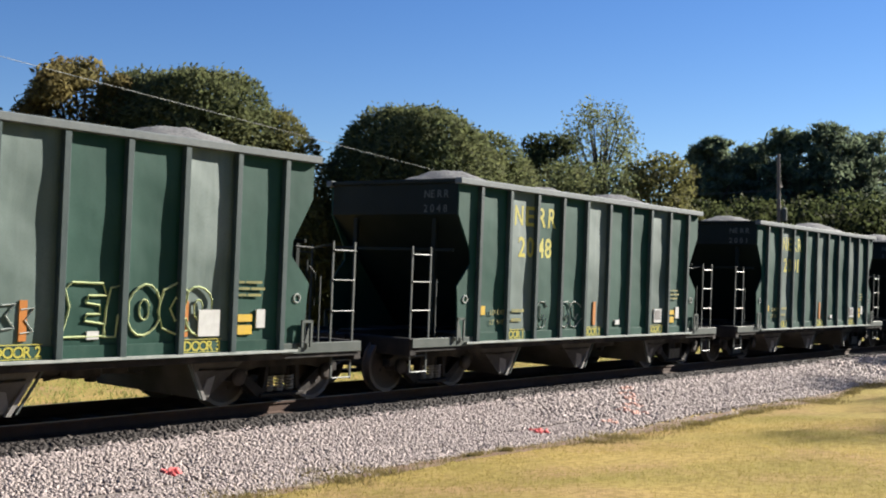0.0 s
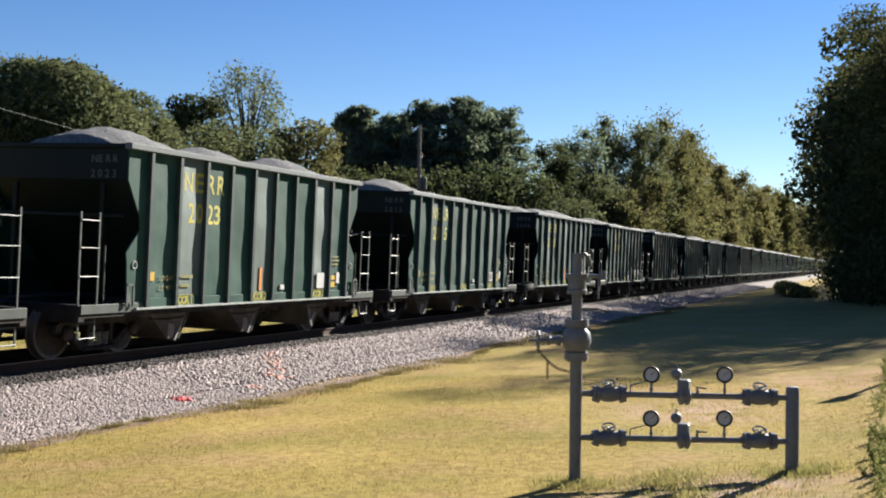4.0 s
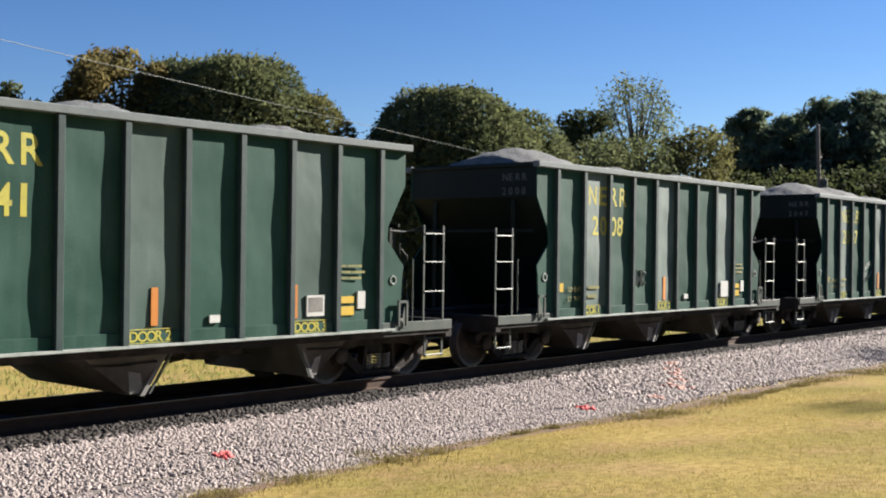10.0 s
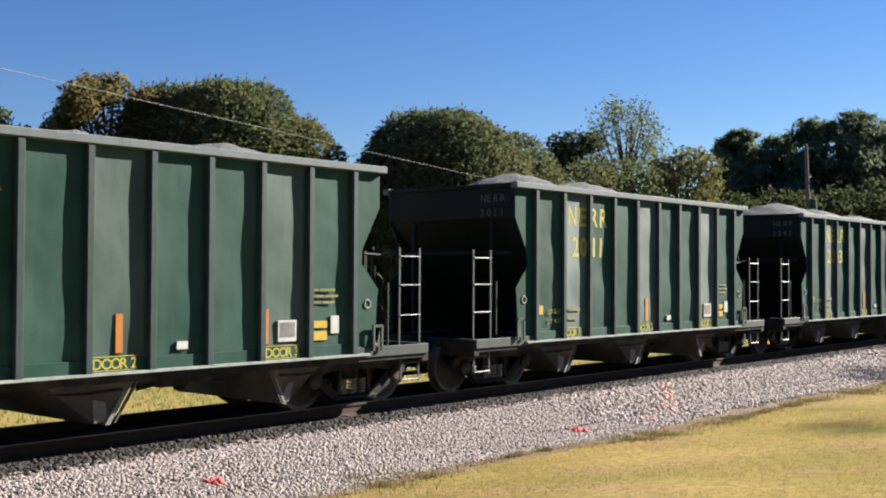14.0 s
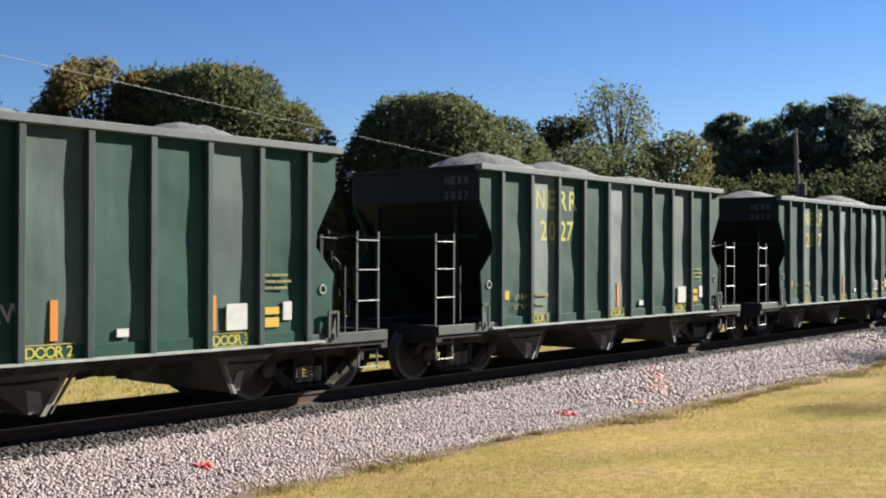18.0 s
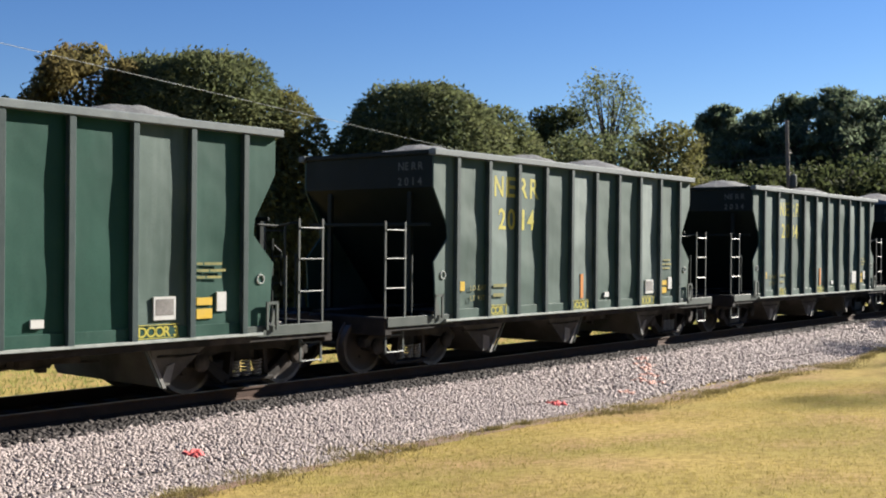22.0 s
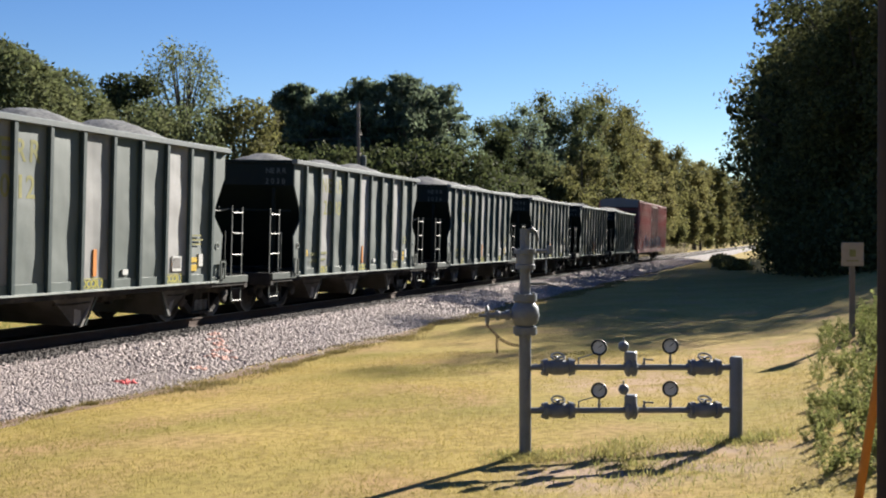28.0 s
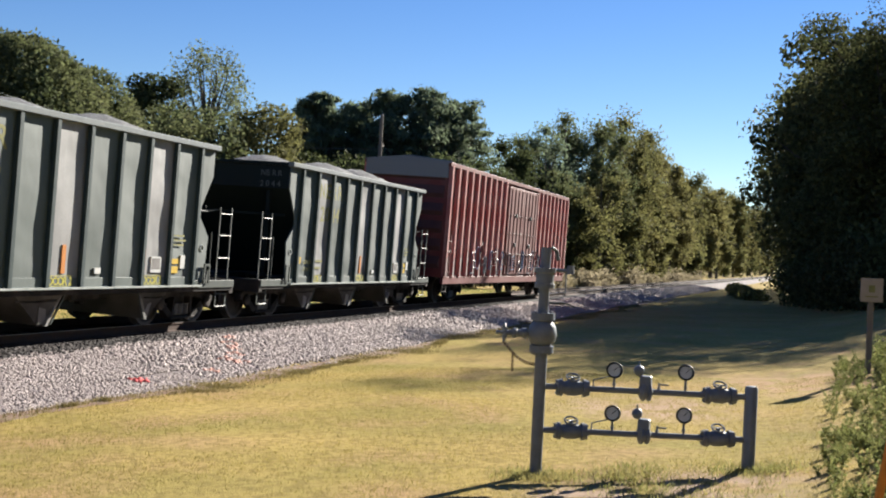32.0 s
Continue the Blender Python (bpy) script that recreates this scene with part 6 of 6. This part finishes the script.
# tall dry brush beyond the rails
for k in range(26):
    g = random.Random(200 + k)
    x, y = 74 + k * 4.2 + g.uniform(-1.5, 1.5), TRACK_Y + 4.0 + g.uniform(0, 1.8)
    rng = np.random.default_rng(200 + k)
    s = g.uniform(0.6, 1.5)
    V, F = leaf_cloud(rng, [((0, 0, s * 0.6), (1.6 * s, 1.2 * s, 0.9 * s)), ((1.2 * s, 0.2, s * 0.4), (1.2 * s, 1.0 * s, 0.6 * s)), ((-1.1 * s, -0.3, s * 0.3), (1.0 * s, 0.8 * s, 0.5 * s))], 2000, 0.2, 0.3, long=1.8, loose=2.0)
    b = thing("bush", "dry tan brush beside the rails", "bush", "dry brush", m=pose(x, y, -0.55))
    part("foliage", sheet("foliage", V, F, M["brush"]), M["brush"], b)
    part("stem", Shape().tube((0, 0, -0.1), (0.1, 0, s), 0.03, 0.01), M["bark"], b)
for k in range(14):
    g = random.Random(240 + k)
    rng = np.random.default_rng(240 + k)
    q = g.uniform(0.5, 0.85)
    x, y = 78 + k * 2.6, 3.6 + 0.24 * k + g.uniform(0, 0.8)
    V, F = leaf_cloud(rng, [((0, 0, 0.4 * q), (2.0 * q, 1.2 * q, 0.6 * q)), ((0.6, 0.3, 0.7 * q), (1.1 * q, 0.9 * q, 0.5 * q))], 1300, 0.22, 0.3)
    b = thing("bush", "low olive shrub at the lawn's shaded edge", "bush", "shrubs under the trees", m=pose(x, y, -0.5))
    part("foliage", sheet("foliage", V, F, M["leaf_olive"]), M["leaf_olive"], b)
    part("stem", Shape().tube((0, 0, -0.1), (0.1, 0, 0.5), 0.03, 0.01), M["bark"], b)


# ------------------------------------------------------------------ grass, tufts and weeds
def blades(rng, p, height, width, spread):
    n = len(p)
    a = rng.uniform(0, 6.283, n)
    h = height * rng.uniform(0.5, 1.3, n)
    d = np.stack([np.cos(a), np.sin(a), np.zeros(n)], -1)
    w = np.stack([-np.sin(a), np.cos(a), np.zeros(n)], -1) * width
    tip = p + d * (h * spread * rng.uniform(0.2, 1.2, n))[:, None] + np.array([0, 0, 1.0]) * h[:, None]
    V = np.stack([p - w, p + w, tip], 1)
    return V.reshape(-1, 3), 3 * np.arange(n)[:, None] + np.arange(3)[None]


rng = np.random.default_rng(11)
n = 150000
px = 4.0 + 16 * rng.random(n) ** 1.2
py = rng.uniform(-1.0, 9.6, n)
bald = ((px - 10.0) ** 2 + (py - 0.95) ** 2 < 0.25) | ((px - 9.3) ** 2 + (py - 1.7) ** 2 < 0.12)
keep = ~bald & (np.sin(px * 1.7 + py * 2.1) + np.sin(px * 0.6 - py * 1.3) + rng.normal(0, 0.8, n) > -0.9)
px, py = px[keep], py[keep]
p = np.stack([px, py, lawn_z(px, py) - 0.005], -1)
V, F = blades(rng, p, 0.03, 0.004, 1.2)
lawn_grass = tagged(new("grass", sheet("grass", V, F, M["blade"])), "short dry mown grass of the lawn", "grass", kind="stuff")

n = 30000
px = rng.uniform(4, 60, n)
px += 0.35 * np.sin(px * 2.3) + 0.25 * np.sin(px * 5.1)
py = 8.86 + rng.normal(0, 0.26, n) * (0.7 + 0.5 * np.sin(px * 0.9)) + 0.15 * np.sin(px * 0.7) + 0.25 * np.sin(px * 0.23)
p = np.stack([px, py, np.maximum(lawn_z(px, py), np.interp(np.abs(py - TRACK_Y), [1.75, 4.1, 5], [-0.24, -0.555, -0.75])) - 0.01], -1)
V, F = blades(rng, p, 0.085, 0.006, 1.0)
tagged(new("verge_grass", sheet("verge_grass", V, F, M["tuft"])), "rough brown and green grass along the stone edge", "grass", kind="stuff")
n = 26000
px, py = rng.uniform(-2, 70, n), rng.uniform(16.9, 24, n)
p = np.stack([px, py, lawn_z(px, py)], -1)
V, F = blades(rng, p, 0.1, 0.014, 0.9)
tagged(new("far_grass", sheet("far_grass", V, F, M["far_blade"])), "long yellow-green grass beyond the track", "grass", kind="stuff")


def weed_plant(seed, h):
    rng = np.random.default_rng(seed)
    g = random.Random(seed)
    st = Shape()
    P, N = [], []
    for k in range(7):
        a = g.uniform(0, 6.28)
        tip = Vector((math.cos(a) * h * g.uniform(0.15, 0.5), math.sin(a) * h * g.uniform(0.15, 0.5), h * g.uniform(0.55, 1.0)))
        st.tube((0, 0, -0.05), tip, 0.007, 0.003, 5, False)
        for j in range(16):
            u = g.uniform(0.15, 1.0)
            P.append(tip * u + Vector((g.gauss(0, 0.05), g.gauss(0, 0.05), g.gauss(0, 0.03))))
    P = np.array([q[:] for q in P])
    c = [((q[0], q[1], q[2]), (0.02, 0.02, 0.02)) for q in P]
    V, F = leaf_cloud(rng, c, 300, 0.085, 0.2, up=0.9, long=1.2)
    return st.mesh("stems"), sheet("leaves", V, F, M["weed"])


WEEDS = [weed_plant(300 + k, 0.7 + 0.12 * k) for k in range(5)]
for st, _ in WEEDS:
    st.materials.append(M["weed"])
g = random.Random(17)
for k in range(300):
    u = g.random()
    x = 8.6 + 15 * u ** 1.2
    depth = abs(g.gauss(0, 1.0))
    y = -0.05 - 0.03 * (x - 10) - depth
    if (x - 6.5) ** 2 + (y + 0.6) ** 2 < 0.4 or (x < 10 and y > -0.15):
        continue
    st, lv = WEEDS[g.randrange(5)]
    s = g.uniform(0.14, 0.26) + min(0.5, max(0.0, depth - 0.3) * 0.38) * g.uniform(0.5, 1.15)
    w = thing("weed", "leafy green roadside weed on the bank", "weed", "weeds on the bank", m=pose(x, y, float(lawn_z(np.float64(x), np.float64(y))), 0, 0, g.uniform(0, 360)) @ Matrix.Scale(s, 4))
    tagged(part("stalk", st, None, w), kind="stuff")
    tagged(part("foliage", lv, None, w), kind="stuff")
# low green growth round the feet of the pipework
rng = np.random.default_rng(31)
n = 4200
c = rng.choice(4, n)
cx, cy = np.array([10.1, 10.9, 9.6, 10.4])[c], np.array([2.35, 0.5, 1.0, 1.6])[c]
px, py = cx + rng.normal(0, 1, n) * np.array([0.16, 0.2, 0.42, 0.3])[c], cy + rng.normal(0, 1, n) * np.array([0.2, 0.24, 0.42, 0.2])[c]
p = np.stack([px, py, lawn_z(px, py)], -1)
V, F = blades(rng, p, 0.055, 0.005, 1.1)
tagged(new("rough_grass", sheet("rough_grass", V, F, M["rough_blade"])), "unmown green grass round the pipe posts", "grass", kind="stuff")

# paint marks sprayed on the stones
for x, y, s, count, key in ((8.0, 10.3, 0.1, 26, "marker"), (14.6, 9.85, 0.1, 22, "marker"), (16.6, 9.75, 0.11, 16, "marker_pale"), (20.3, 11.4, 0.16, 18, "marker_pale"), (19.7, 11.0, 0.18, 18, "marker_pale"), (19.2, 10.7, 0.16, 18, "marker_pale"), (18.6, 10.3, 0.18, 16, "marker_pale"), (18.0, 10.0, 0.24, 24, "marker_pale")):
    v, f = stones(x - s, x + s, y - s, y + s, count, 0.056, int(x * 10))
    v[:, 2] += 0.012
    tagged(new("paint_mark", sheet("paint_mark", v, f, M[key])), "ballast stones sprayed with pink marking paint" if key == "marker" else "ballast stones with faded orange-pink spray", "paint mark", "paint marks on the ballast", kind="stuff")


# ------------------------------------------------------------------ motion of the train
def motions():
    secs = [k * 2.0 for k in range(17)]
    for car, k, first in MOVERS:
        walk(car, [(t, pose(first + k * CAR_PITCH - travelled(t), TRACK_Y, 0, LEAN)) for t in secs])
    for k, first, wheels in WHEELS:
        x0 = first + k * CAR_PITCH
        near = [n / 30 for n in range(0, 961) if -2 < x0 - travelled(n / 30) < 34]
        if not near:
            continue
        for i, w in enumerate(wheels):
            place = w.matrix_basis.translation.copy()
            ts = ([0.0] if near[0] > 0 else []) + near + ([32.0] if near[-1] < 32 else [])
            rows = []
            for t in ts:
                tt = min(max(t, near[0]), near[-1])
                a = -math.degrees(travelled(tt) / 0.457) % 360
                rows.append((t, pose(place.x, place.y, place.z, 0, a, 0)))
            walk(w, rows)


motions()
